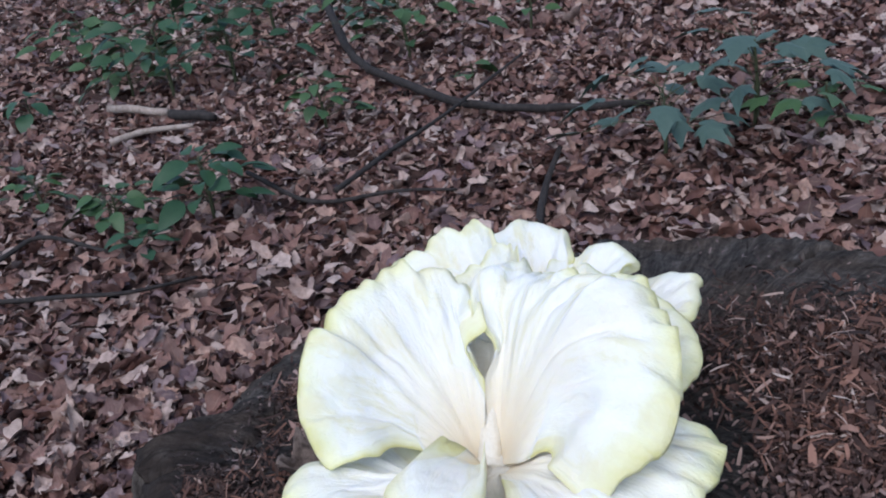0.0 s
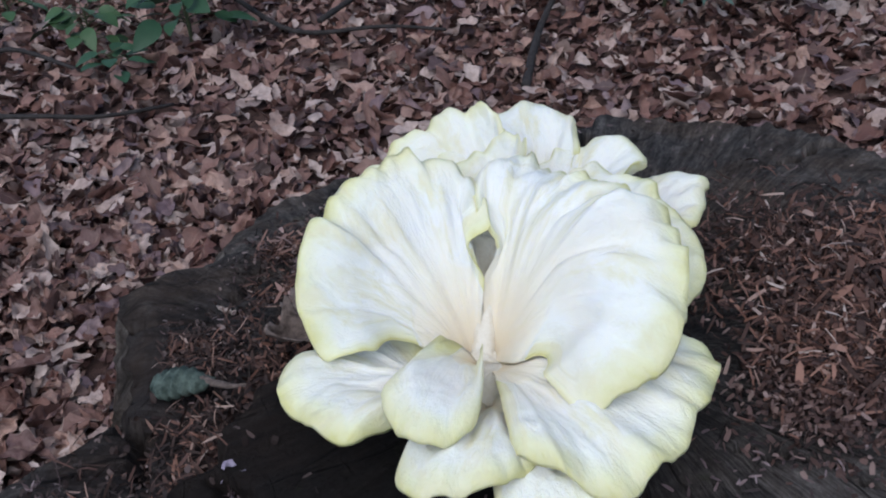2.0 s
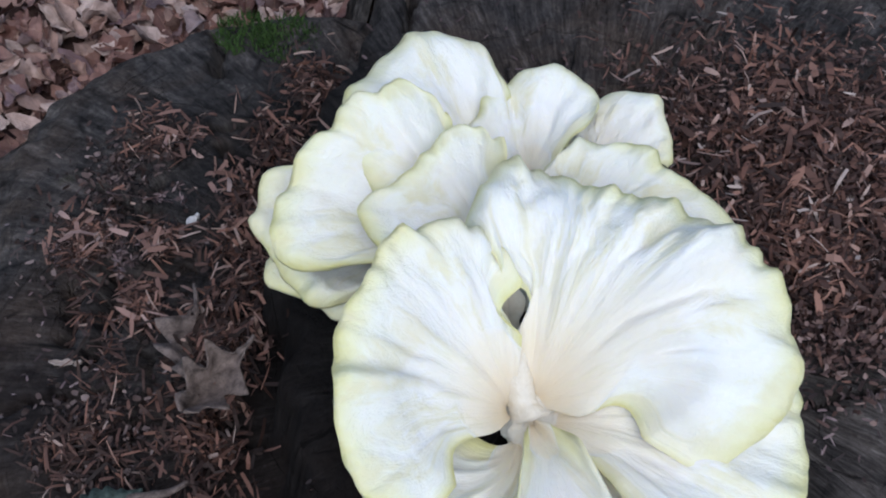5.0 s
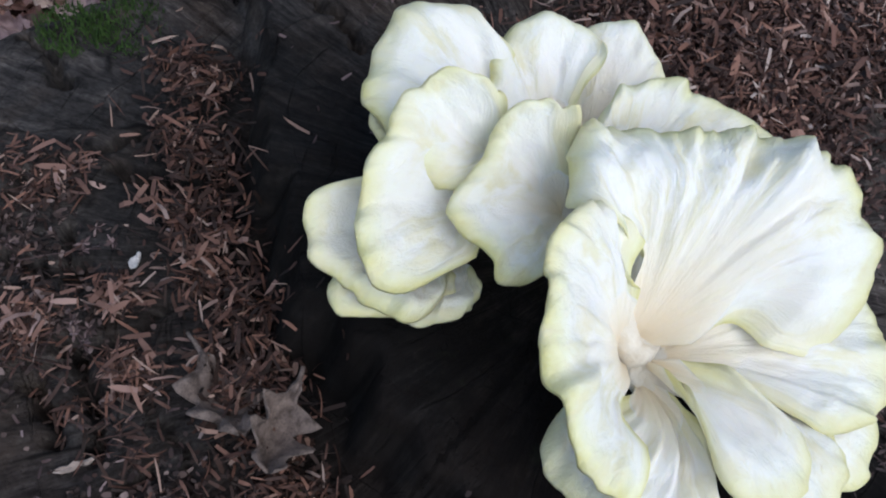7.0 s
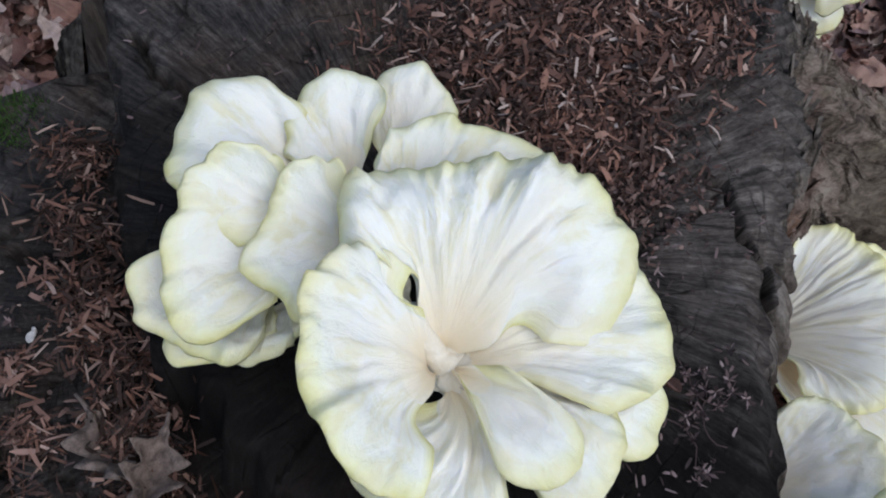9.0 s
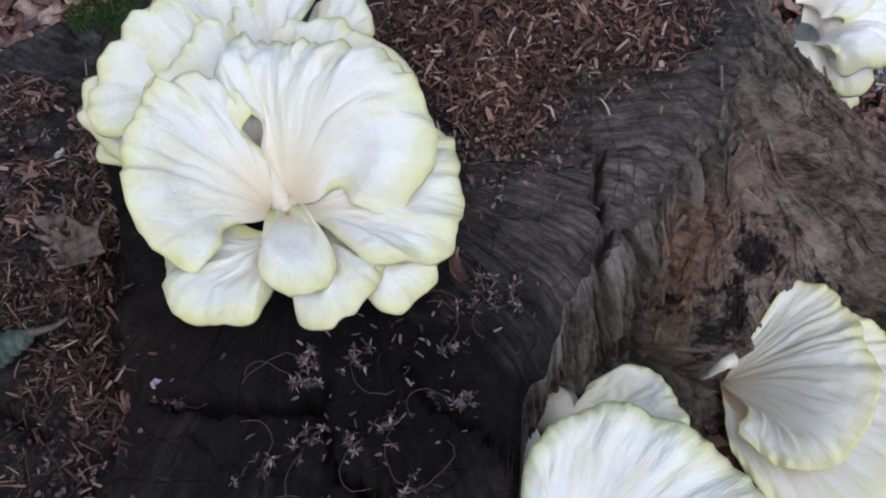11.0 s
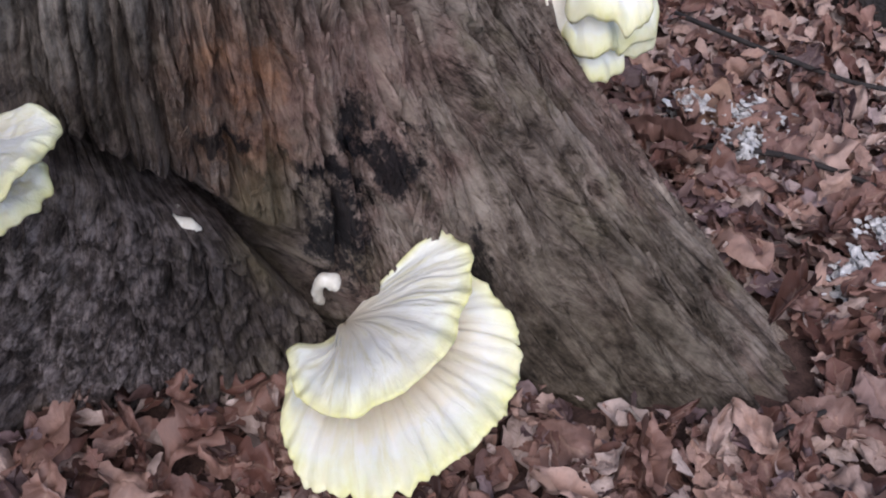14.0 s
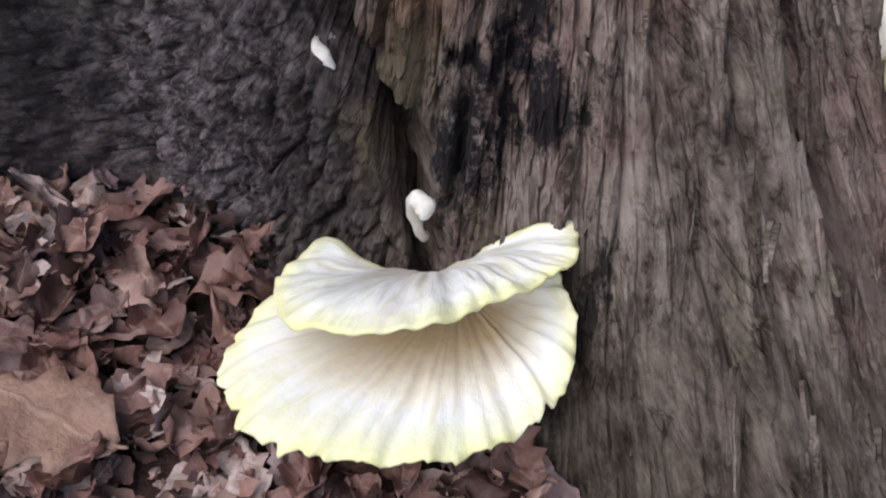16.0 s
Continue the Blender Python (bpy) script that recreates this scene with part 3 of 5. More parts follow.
def from_line(x, y, line):
    best = np.full(np.shape(x), 9.0)
    for (ax, ay), (bx, by) in zip(line, line[1:]):
        dx, dy = bx - ax, by - ay
        t = np.clip(((x - ax) * dx + (y - ay) * dy) / (dx * dx + dy * dy), 0, 1)
        best = np.minimum(best, np.hypot(x - ax - t * dx, y - ay - t * dy))
    return best


def top_z(x, y):
    """Height of the cut face: a dark plateau and, over a step, a lower left shelf."""
    x, y = np.asarray(x, float), np.asarray(y, float)
    high = 0.588 - 0.085 * np.maximum(0, y - 0.42) - 0.06 * np.maximum(0, x - 0.36)
    low = 0.492 - 0.13 * (y - 0.55)
    edge = np.interp(y, [p[1] for p in STEP], [p[0] for p in STEP]) + 0.008 * np.sin(y * 61) + 0.006 * np.sin(y * 143 + 1)
    z = low + (high - low) * smooth01(-0.012, 0.010, x - edge)
    for line, half, deep in CRACKS:
        z = z - deep * np.exp(-(from_line(x + 0.004 * np.sin(90 * y) + 0.002 * np.sin(310 * y), y + 0.004 * np.sin(80 * x) + 0.002 * np.sin(270 * x), line) / half) ** 4)
    return z


def rim_radius(a):
    return table(RIM, a) + 0.004 * np.sin(np.radians(a) * 47) + 0.003 * np.sin(np.radians(a) * 101 + 1)


GROOVES = [  # (angle, height) lines on the side, half width in metres, depth
    ([(-113, .465), (-105, .425), (-98, .39), (-92, .345), (-87, .315), (-78.5, .265), (-73, .232), (-70, .205), (-66, .14), (-63, .02)], 0.019, 0.10),
    ([(-113, .50), (-114, .35), (-114, .2), (-112, .05)], 0.016, 0.030),
    ([(-93, .57), (-90, .46), (-87, .38)], 0.004, 0.016),
    ([(-50, .55), (-47, .45), (-45, .30), (-44, .15)], 0.008, 0.038),
    ([(-44, .50), (-42.5, .38), (-41.5, .25), (-41, .1)], 0.007, 0.034),
    ([(-56, .53), (-55, .44), (-53, .35)], 0.005, 0.028),
    ([(-39, .46), (-38, .36), (-38, .22), (-38, .1)], 0.006, 0.028),
    ([(-64, .55), (-62, .48), (-60, .42)], 0.004, 0.022),
    ([(-70, .52), (-68, .44), (-67, .38)], 0.004, 0.018),
    ([(-60, .30), (-55, .22), (-52, .12)], 0.009, 0.022),
    ([(-104, .42), (-106, .30), (-107, .18)], 0.006, 0.012),
    ([(-99, .30), (-97, .20), (-97, .10)], 0.005, 0.010),
    ([(-48.5, .24), (-47, .14), (-46.5, .05)], 0.014, 0.032),
]


def splinters(thing, skin, skin_uv, ang):
    """Loose slivers and plates of wood, lying along the grain of the open flank with one end lifted."""
    rng = random.Random(19)
    rows, cols = skin.shape[:2]
    vs, fs, uvs, n = [], [], [], 0
    columns = [j for j in range(cols) if -92 < ang[j] < -26]
    while n < 2600 * 20:
        i, j = rng.randrange(6, rows - 30), rng.choice(columns)
        p = skin[i, j]
        cleft = np.interp(p[2], [.02, .14, .205, .232, .265, .315, .345, .39], [-63, -66, -70, -73, -78.5, -87, -92, -98])
        if ang[j] < cleft + 9 or rng.random() < 0.35 + 0.9 * noise.noise((p[0] * 13, p[1] * 13, p[2] * 9)):
            continue
        plate = rng.random() < 0.22
        long, wide = (rng.uniform(.035, .090), rng.uniform(.005, .012)) if plate else (rng.uniform(.014, .050), rng.uniform(.0014, .0045))
        down = skin[min(i + 14, rows - 1), j] - skin[i - 4, j]
        across = skin[i, min(j + 6, cols - 1)] - skin[i, j - 6]
        down, across = down / np.linalg.norm(down), across / np.linalg.norm(across)
        out = np.cross(down, across)
        out *= np.sign(out @ np.array((p[0] - MID[0], p[1] - MID[1], 0.0))) / np.linalg.norm(out)
        if out @ np.array((p[0] - MID[0], p[1] - MID[1], 0.0)) < 0.28 or abs(down[2]) < 0.6:
            continue
        down = down + across * rng.gauss(0, 0.08)
        lift, thick = rng.uniform(.0005, .0045), rng.uniform(.001, .003)
        up_end = rng.random() < 0.6
        ends = ((-.5, .08), (-.26, rng.uniform(.6, 1.0)), (.05, rng.uniform(.7, 1.1)), (.34, rng.uniform(.5, .9)), (.5, .12))
        for t, w in ends:
            bow = lift * ((0.5 - t) if up_end else (0.5 + t)) ** 1.5 + rng.uniform(-.0006, .0006)
            side = rng.uniform(-.12, .12) * wide
            for q in (-1, 1):
                c = p + down * long * t + across * (q * wide * w * 0.5 + side) + out * (bow + thick * (0.5 if q > 0 else 0.15))
                vs.append(c.tolist())
                uvs.append((float(skin_uv[i, j, 0]) + q * wide * 0.5, float(skin_uv[i, j, 1]) + t * long))
        edge = len(ends) * 2
        fs += [(n + 2 * k, n + 2 * k + 1, n + 2 * k + 3, n + 2 * k + 2) for k in range(len(ends) - 1)]
        # skirts down into the wood
        for k in range(edge):
            vs.append((np.array(vs[n + k]) - out * (thick + lift * 0.6)).tolist())
            uvs.append(uvs[n + k])
        fs += [(n + 2 * k, n + 2 * k + 2, n + edge + 2 * k + 2, n + edge + 2 * k) for k in range(len(ends) - 1)]
        fs += [(n + 2 * k + 3, n + 2 * k + 1, n + edge + 2 * k + 1, n + edge + 2 * k + 3) for k in range(len(ends) - 1)]
        fs += [(n, n + edge, n + edge + 1, n + 1), (n + edge - 2, n + edge - 1, n + 2 * edge - 1, n + 2 * edge - 2)]
        n += 2 * edge
    return sheet("loose_wood", vs, fs, M_SIDE, thing, "loose splinters and flaking plates of wood", uvs, smooth=False)


def stump():
    thing = empty("tree_stump", "large old weathered grey-brown tree stump with spreading roots", "tree stump")
    cols, rings = 900, 120
    ang = np.linspace(-180, 180, cols, endpoint=False)
    ca, sa = np.cos(np.radians(ang)), np.sin(np.radians(ang))
    rim = rim_radius(ang)
    # cut face
    verts, uvs = [], []
    for i in range(rings + 1):
        u = (i / rings) ** 0.85
        x, y = MID[0] + rim * u * ca, MID[1] + rim * u * sa
        z = top_z(x, y)
        z = z - 0.020 * smooth01(0.045, 0.0, rim * (1 - u)) ** 1.5
        for j in range(cols):
            xx, yy = x[j], y[j]
            rad = math.hypot(xx - 0.10, yy - 0.55)
            th = math.atan2(yy - 0.55, xx - 0.10)
            zz = z[j] + 0.010 * fbm(xx * 7, yy * 7, 1.7, 3) * 0.6 + 0.0035 * noise.noise((math.cos(th) * 22, math.sin(th) * 22, rad * 3))
            zz += 0.0018 * fbm(xx * 60, yy * 60, 3.3, 2)
            verts.append((xx, yy, zz))
            uvs.append((th / (2 * math.pi), rad))
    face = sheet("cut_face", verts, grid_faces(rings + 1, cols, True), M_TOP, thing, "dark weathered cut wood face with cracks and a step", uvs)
    # side with root flares, finest on the open flank
    rim_line = np.array([verts[rings * cols + j] for j in range(cols)])
    full, ang = ang, np.concatenate((np.linspace(-180, -128, 60, endpoint=False), np.linspace(-128, -18, 760, endpoint=False), np.linspace(-18, 180, 160, endpoint=False)))
    cols, rows = len(ang), 190
    rim = np.interp(ang, full, np.hypot(rim_line[:, 0] - MID[0], rim_line[:, 1] - MID[1]), period=360)
    rim_z = np.interp(ang, full, rim_line[:, 2], period=360)
    ca, sa = np.cos(np.radians(ang)), np.sin(np.radians(ang))
    foot, power = table(FOOT, ang), table(POWER, ang)
    length = np.concatenate(([0.0], np.cumsum(np.radians(np.diff(ang)) * 0.5 * (foot[1:] + foot[:-1]))))
    base_z = np.array([ground_z(MID[0] + foot[j] * ca[j], MID[1] + foot[j] * sa[j]) - 0.02 for j in range(cols)])
    sv, suv = [], []
    for i in range(rows + 1):
        s = i / rows
        z = rim_z + (base_z - rim_z) * s
        r = rim + (foot - rim) * s ** power
        carve = np.zeros(cols)
        for line, half, deep in GROOVES:
            hs = [p[1] for p in line][::-1]
            centre = np.interp(z, hs, [p[0] for p in line][::-1])
            inside = smooth01(hs[0] - 0.03, hs[0] + 0.02, z) * smooth01(hs[-1] + 0.03, hs[-1] - 0.02, z)
            if deep == 0.10:
                under = 0.045 * inside * np.exp(-np.abs((np.radians(ang - centre) * r + 0.004 * np.sin(z * 70)) / half) ** 3)
            carve += deep * inside * np.exp(-np.abs((np.radians(ang - centre) * r + 0.004 * np.sin(z * 70)) / half) ** 3)
        # the block left of the cleft stands proud low down
        cleft = np.interp(z, [.02, .14, .205, .232, .265, .315, .345, .39, .425, .465], [-63, -66, -70, -73, -78.5, -87, -92, -98, -105, -113])
        proud = 0.034 * smooth01(0.40, 0.30, z) * smooth01(0, -3, ang - cleft) * smooth01(-118, -108, ang)
        block = smooth01(0.42, 0.32, z) * smooth01(1, -2, ang - cleft)
        r = r - carve + proud
        fade = min(1.0, s * 14)
        for j in range(cols):
            a = math.radians(ang[j])
            x0, y0 = math.cos(a), math.sin(a)
            zz, bark = z[j], float(block[j])
            arc = float(length[j])
            ridge = noise.noise((x0 * 13, y0 * 13, zz * 1.6)) * 0.012 + noise.noise((x0 * 34, y0 * 34, zz * 4)) * 0.005 * (1 - bark)
            ridge += 0.008 * fbm(x0 * 9, y0 * 9, zz * 14, 4)
            strip = abs(noise.noise((arc * 19 + 0.4 * noise.noise((arc * 9, zz * 7, 2.0)), zz * 1.3, 11.0)))
            ridge += (1 - bark) * 0.022 * (min(1.0, strip / 0.20) - 0.6)
            wx, wz = 0.010 * noise.noise((arc * 28, zz * 28, 1.0)), 0.014 * noise.noise((arc * 24, zz * 24, 7.0))
            split = abs(noise.noise((arc * 50 + 16 * wx, zz * 3.0, 3.0)))
            split2 = abs(noise.noise((arc * 130 + 30 * wx, zz * 8, 9.0)))
            split3 = abs(noise.noise((arc * 42, zz * 75 + 60 * wz, 5.0)))
            flake = (1 - bark) * (-0.016 * max(0.0, 1 - split / 0.050) - 0.005 * max(0.0, 1 - split2 / 0.10) - 0.003 * max(0.0, 1 - split3 / 0.05))
            chip = noise.cell(((arc + 0.5 * wx) * 110, (zz + 2 * wz) * 17, 2.0)) + 0.6 * noise.cell(((arc + 0.6 * wx) * 210, (zz + 2 * wz) * 45, 8.0))
            flake += 0.0021 * (1 - bark) * chip + 0.0035 * fbm(arc * 130, zz * 40, 4.0, 3)
            if bark > 0.02:
                d = noise.voronoi(((arc + wx) * 34, (zz + wz) * 20, 0.0))[0]
                e = noise.voronoi(((arc - wx) * 95, (zz - wz) * 70, 3.0))[0]
                flake += bark * (-0.016 * max(0.0, 1 - (d[1] - d[0]) / 0.16) - 0.005 * max(0.0, 1 - (e[1] - e[0]) / 0.2) + 0.007 * fbm(arc * 60, zz * 50, 6.0, 4))
            rr = r[j] + (ridge + flake) * fade
            sv.append((MID[0] + rr * x0 + under[j] * y0, MID[1] + rr * y0 - under[j] * x0, z[j]))
            suv.append((arc, s * 0.55))
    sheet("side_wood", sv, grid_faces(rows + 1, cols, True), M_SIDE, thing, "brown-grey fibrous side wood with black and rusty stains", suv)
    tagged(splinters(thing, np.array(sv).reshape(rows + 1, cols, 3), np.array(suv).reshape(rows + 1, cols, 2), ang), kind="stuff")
    return thing


stump()


# ---- fungi ----
def fan(name, parent, base, heading, spread, radii, rises, cup=1.3, ruffle=0.004, waves=5, thick=0.010, seed=1, material=None, droop=0.0, cols=None, label="", ribs=0.0042, arch=(0.0, 0.0), frill=0.012, bend=(0.0, 0.0), neck=0.0, slot=(0.08, 0.75), calm=0.08, corner=0.14, waist=0.0, lean=0.0, slot_end=None):
    """One shelf-like cap: grows from base, its rim as far out as radii (evenly over the spread) and as high as rises; narrower by waist and turned by lean towards the base."""
    rng = random.Random(seed)
    arc = 2 * math.radians(spread) * sum(radii) / len(radii)
    cols = cols or max(30, int(arc / 0.0026))
    rows = 26
    bx, by, bz = base
    ph = [rng.uniform(0, 6.28) for _ in range(4)]
    tops, unders, uv = [], [], []
    knots = np.linspace(0, 1, len(radii))
    lift = np.linspace(0, 1, len(rises))
    hump = np.linspace(0, 1, len(arch))

    def soft(a, xs, ys):
        k = np.clip(np.searchsorted(xs, a) - 1, 0, len(xs) - 2)
        t = (a - xs[k]) / (xs[k + 1] - xs[k])
        y0, y1 = ys[k], ys[k + 1]
        m0 = (ys[k + 1] - ys[max(k - 1, 0)]) / 2
        m1 = (ys[min(k + 2, len(ys) - 1)] - ys[k]) / 2
        return (2 * t ** 3 - 3 * t * t + 1) * y0 + (t ** 3 - 2 * t * t + t) * m0 + (3 * t * t - 2 * t ** 3) * y1 + (t ** 3 - t * t) * m1

    def surface(p, a):
        inner = 1 - float(smooth01(0.12, 0.80, p))
        phi = math.radians(heading + lean * inner + (a - 0.5) * 2 * spread * (1 - waist * inner))
        near, far = (math.sin(math.pi * min(1.0, max(0.0, (p - at) / wide))) for at, wide in (slot, slot_end or slot))
        phi += math.radians(bend[0] * near * max(0.0, 1 - a / 0.22) + bend[1] * far * max(0.0, 1 - (1 - a) / 0.22))
        r = soft(a, knots, radii)
        along = a * arc
        r *= 1 + 0.045 * noise.noise((along * 28, seed * 2.3, 0)) + frill * noise.noise((along * 110, seed, 4.0)) + 0.3 * frill * noise.noise((along * 320, seed, 8.0))
        tip = min(a, 1 - a) / 0.28
        if tip < 1:
            r *= 1 - corner * (1 - math.sqrt(1 - (1 - tip) ** 2))
        h = soft(a, lift, rises)
        reach = neck + (r - neck) * p
        z = h * p ** cup - droop * max(0, p - 0.72) ** 2 * 12 + soft(a, hump, arch) * math.sin(math.pi * min(1.0, p * 1.02)) ** 1.3
        z += ruffle * p ** 3.0 * (math.sin(waves * a * 6.28 + ph[2] + 1.5 * noise.noise((a * 7, seed, 2))) + 0.5 * math.sin(waves * 2.3 * a * 6.28 + ph[3]))
        sway = 0.006 * noise.noise((along * 30, p * 5, seed * 0.9))
        fold = noise.noise(((along + sway) * 55, p * 1.8, seed * 3.1)) + 0.6 * noise.noise(((along + sway) * 130, p * 3.0, seed * 1.7)) * p
        patch = 0.45 + 1.1 * abs(noise.noise((along * 17, p * 2.6, seed * 5.7)))
        z += ribs * 2.0 * float(smooth01(calm, calm + 0.42, p)) * (1.25 - 0.45 * p) * patch * fold * (0.25 + 0.75 * float(smooth01(0.0, 0.10, min(a, 1 - a))))
        z += 0.0016 * noise.noise((reach * math.cos(phi) * 120, reach * math.sin(phi) * 120, seed)) * float(smooth01(0.05, 0.3, p))
        z -= 0.0035 * max(0.0, (p - 0.86) / 0.14) ** 2
        z += 0.0050 * p * noise.noise((along * 22, p * 3.2, seed * 0.7))
        wob = 0.004 * noise.noise((a * 9, p * 4, seed * 1.3)) * p
        return Vector((bx + reach * math.cos(phi) + wob, by + reach * math.sin(phi) - wob, bz + z))

    for i in range(rows + 1):
        p = 0.006 + 0.994 * (i / rows) ** 0.9
        for j in range(cols):
            a = j / (cols - 1)
            v = surface(p, a)
            side = min(a, 1 - a) * 2 * math.radians(spread) * soft(a, knots, radii) * p
            th = thick * (0.62 + 0.38 * (1 - p)) * (0.35 + 0.65 * min(1.0, side / 0.012))
            edge = max(0.0, (p - 0.90) / 0.10)
            th *= math.sqrt(max(0.0, 1 - (edge * 0.93) ** 2))
            side_round = min(1.0, side / 0.006)
            th *= 0.25 + 0.75 * math.sqrt(side_round)
            tops.append(v + Vector((0, 0, th * 0.35)))
            unders.append(v - Vector((0, 0, th * 0.85)))
            uv.append((a * arc * 3, max(p, 1.0 - side / 0.02 * 0.5) if p > 0.35 else p))
    n = len(tops)
    faces = grid_faces(rows + 1, cols)
    faces += [tuple(n + k for k in f[::-1]) for f in grid_faces(rows + 1, cols)]
    for j in range(cols - 1):
        a, b = rows * cols + j, rows * cols + j + 1
        faces.append((a, b, n + b, n + a))
        faces.append((j + 1, j, n + j, n + j + 1))
    for i in range(rows):
        a, b = i * cols, (i + 1) * cols
        faces.append((a, b, n + b, n + a))
        a, b = a + cols - 1, b + cols - 1
        faces.append((b, a, n + a, n + b))
    ob = sheet(name, tops + unders, faces, material or M_CAP, parent, label, uv + uv)
    bm = bmesh.new()
    bm.from_mesh(ob.data)
    bmesh.ops.recalc_face_normals(bm, faces=bm.faces)
    bm.to_mesh(ob.data)
    bm.free()
    return ob


def stem(name, parent, points, radii, material, seed=0, label=""):
    bm = bmesh.new()
    line = bent(points, 6)
    rr = np.interp(np.linspace(0, 1, len(line)), np.linspace(0, 1, len(radii)), radii)
    tube(bm, line, list(rr), 18, 0.08, seed)
    for v in bm.verts:
        v.co += Vector((0.003, 0.003, 0.003)) * noise.noise(v.co * 60)
    return part(name, bm, material, parent, label)


def rosette():
    thing = empty("oyster_fungus_rosette", "large creamy white fungus rosette with yellow rims on the stump", "mushroom")
    stem("stalk", thing, [(0.050, 0.535, 0.555), (0.036, 0.516, 0.572), (0.026, 0.503, 0.590)], [0.032, 0.024, 0.015], M_FLESH, 3)
    stem("stalk", thing, [(0.070, 0.600, 0.550), (0.068, 0.600, 0.600), (0.066, 0.600, 0.632)], [0.036, 0.030, 0.022], M_FLESH, 4)
    # the funnel: two broad caps that meet in a slit
    fan("cap", thing, (0.018, 0.505, 0.604), 139, 69, [.046, .068, .077, .088, .093, .102, .112, .104], [.094, .110, .122, .126, .120, .106, .082, .056], 0.92, .0030, 6, .012, 11, droop=.007, ribs=.0058, arch=(.010, .016, .012, .008, .004, .002, .004), bend=(24, -14), neck=.006, slot=(.44, .40), slot_end=(.16, .52), calm=.16, corner=.05)
    fan("cap", thing, (0.026, 0.506, 0.604), 18, 78, [.104, .131, .120, .101, .086, .090, .107, .088], [.046, .081, .108, .120, .116, .107, .102, .095], 0.90, .0028, 9, .012, 12, droop=.008, ribs=.0076, arch=(.006, .026, .040, .040, .034, .032, .034, .036), bend=(16, -22), neck=.004, slot=(.26, .40), slot_end=(.24, .22), calm=.14, corner=.06)
    # the lobes round the mouth, each on a narrow neck
    fan("cap", thing, (0.028, 0.492, 0.601), -42, 43, [.104, .124, .138, .138, .138, .140, .133, .119], [.047, .047, .041, .040, .043, .046, .048, .050], 0.62, .0028, 4, .012, 13, droop=.006, arch=(.002, .008, .008, .006, .004), corner=.08)
    fan("cap", thing, (0.045, 0.450, 0.594), -72, 41, [.071, .088, .094, .095, .091, .080, .070, .059], [.033, .031, .031, .033, .033, .034, .035, .035], 0.85, .0015, 2, .010, 14, droop=.004, arch=(.006, .012, .012, .006), corner=.45)
    fan("cap", thing, (0.026, 0.469, 0.594), -97, 41, [.063, .093, .104, .102, .095, .086, .077, .067], [.036, .039, .044, .048, .048, .047, .046, .044], 0.85, .0020, 3, .010, 16, droop=.005, arch=(.004, .010, .010, .006), waist=.25, lean=8, corner=.45)
    fan("cap", thing, (0.021, 0.497, 0.601), -110, 24, [.074, .090, .100, .105, .106, .104, .098, .076], [.064, .064, .062, .060, .058, .057, .059, .064], 0.75, .0015, 3, .012, 15, droop=.007, arch=(.002, .008, .010, .008, .002), waist=.10, corner=.42)
    fan("cap", thing, (0.016, 0.494, 0.597), -160, 43, [.086, .096, .101, .117, .125, .122, .113, .088], [.030, .034, .041, .051, .054, .050, .046, .045], 0.85, .0018, 3, .011, 17, droop=.005, arch=(0, .004, .006, .004), neck=.004, waist=.45, lean=26, corner=.40)
    stem("neck", thing, [(0.026, 0.500, 0.590), (0.019, 0.487, 0.598), (0.009, 0.468, 0.605)], [0.014, 0.011, 0.005], M_FLESH, 5)
    stem("seam", thing, [(0.024, 0.499, 0.599), (0.024, 0.509, 0.605), (0.025, 0.518, 0.618), (0.026, 0.525, 0.633)], [0.016, 0.0095, 0.0070, 0.003], M_FLESH, 14)
    fan("inner_wall", thing, (0.024, 0.535, 0.590), 90, 60, [.020, .026, .028, .026, .020], [.062, .074, .078, .074, .062], 0.9, .001, 3, .008, 36, M_FLESH, ribs=.002)
    bm = bmesh.new()
    bmesh.ops.create_uvsphere(bm, u_segments=48, v_segments=24, radius=1.0)
    for v in bm.verts:
        a = math.atan2(v.co.y, v.co.x)
        fibre = 1 + 0.14 * noise.noise((math.cos(a) * 5, math.sin(a) * 5, v.co.z)) + 0.22 * noise.noise(v.co * 2.2)
        v.co = Vector((0.031 + 0.025 * v.co.x * fibre, 0.490 + 0.024 * v.co.y * fibre, 0.601 + 0.0100 * v.co.z * (0.9 + 0.12 * math.sin(a * 17 + 2 * v.co.x))))
    part("throat", bm, M_FLESH, thing)
    # outer tiers towards the back
    fan("cap", thing, (0.050, 0.588, 0.630), 137, 65, [.030, .049, .061, .062, .084, .076, .076, .058], [.083, .080, .066, .051, .046, .043, .035, .029], 0.9, .0030, 5, .010, 18, droop=.004, ribs=.0048, corner=.06)
    fan("cap", thing, (0.041, 0.622, 0.618), 138, 56, [.034, .055, .074, .082, .099, .112, .108, .066], [.085, .092, .085, .075, .061, .047, .037, .036], 0.9, .0035, 5, .011, 19, droop=.005, ribs=.0046, corner=.06)
    fan("cap", thing, (0.009, 0.641, 0.586), 169, 48, [.052, .085, .092, .088, .081, .078, .077, .060], [.066, .064, .052, .045, .040, .037, .035, .033], 0.9, .0020, 3, .010, 20, droop=.005)
    fan("cap", thing, (0.004, 0.633, 0.580), 188, 36, [.084, .085, .070, .056, .046, .038], [.033, .030, .030, .031, .032, .033], 1.0, .002, 2, .009, 21, droop=.005)
    fan("cap", thing, (0.009, 0.622, 0.582), 200, 36, [.064, .065, .058, .046, .036], [.021, .026, .030, .030], 1.0, .002, 2, .009, 22, droop=.005)
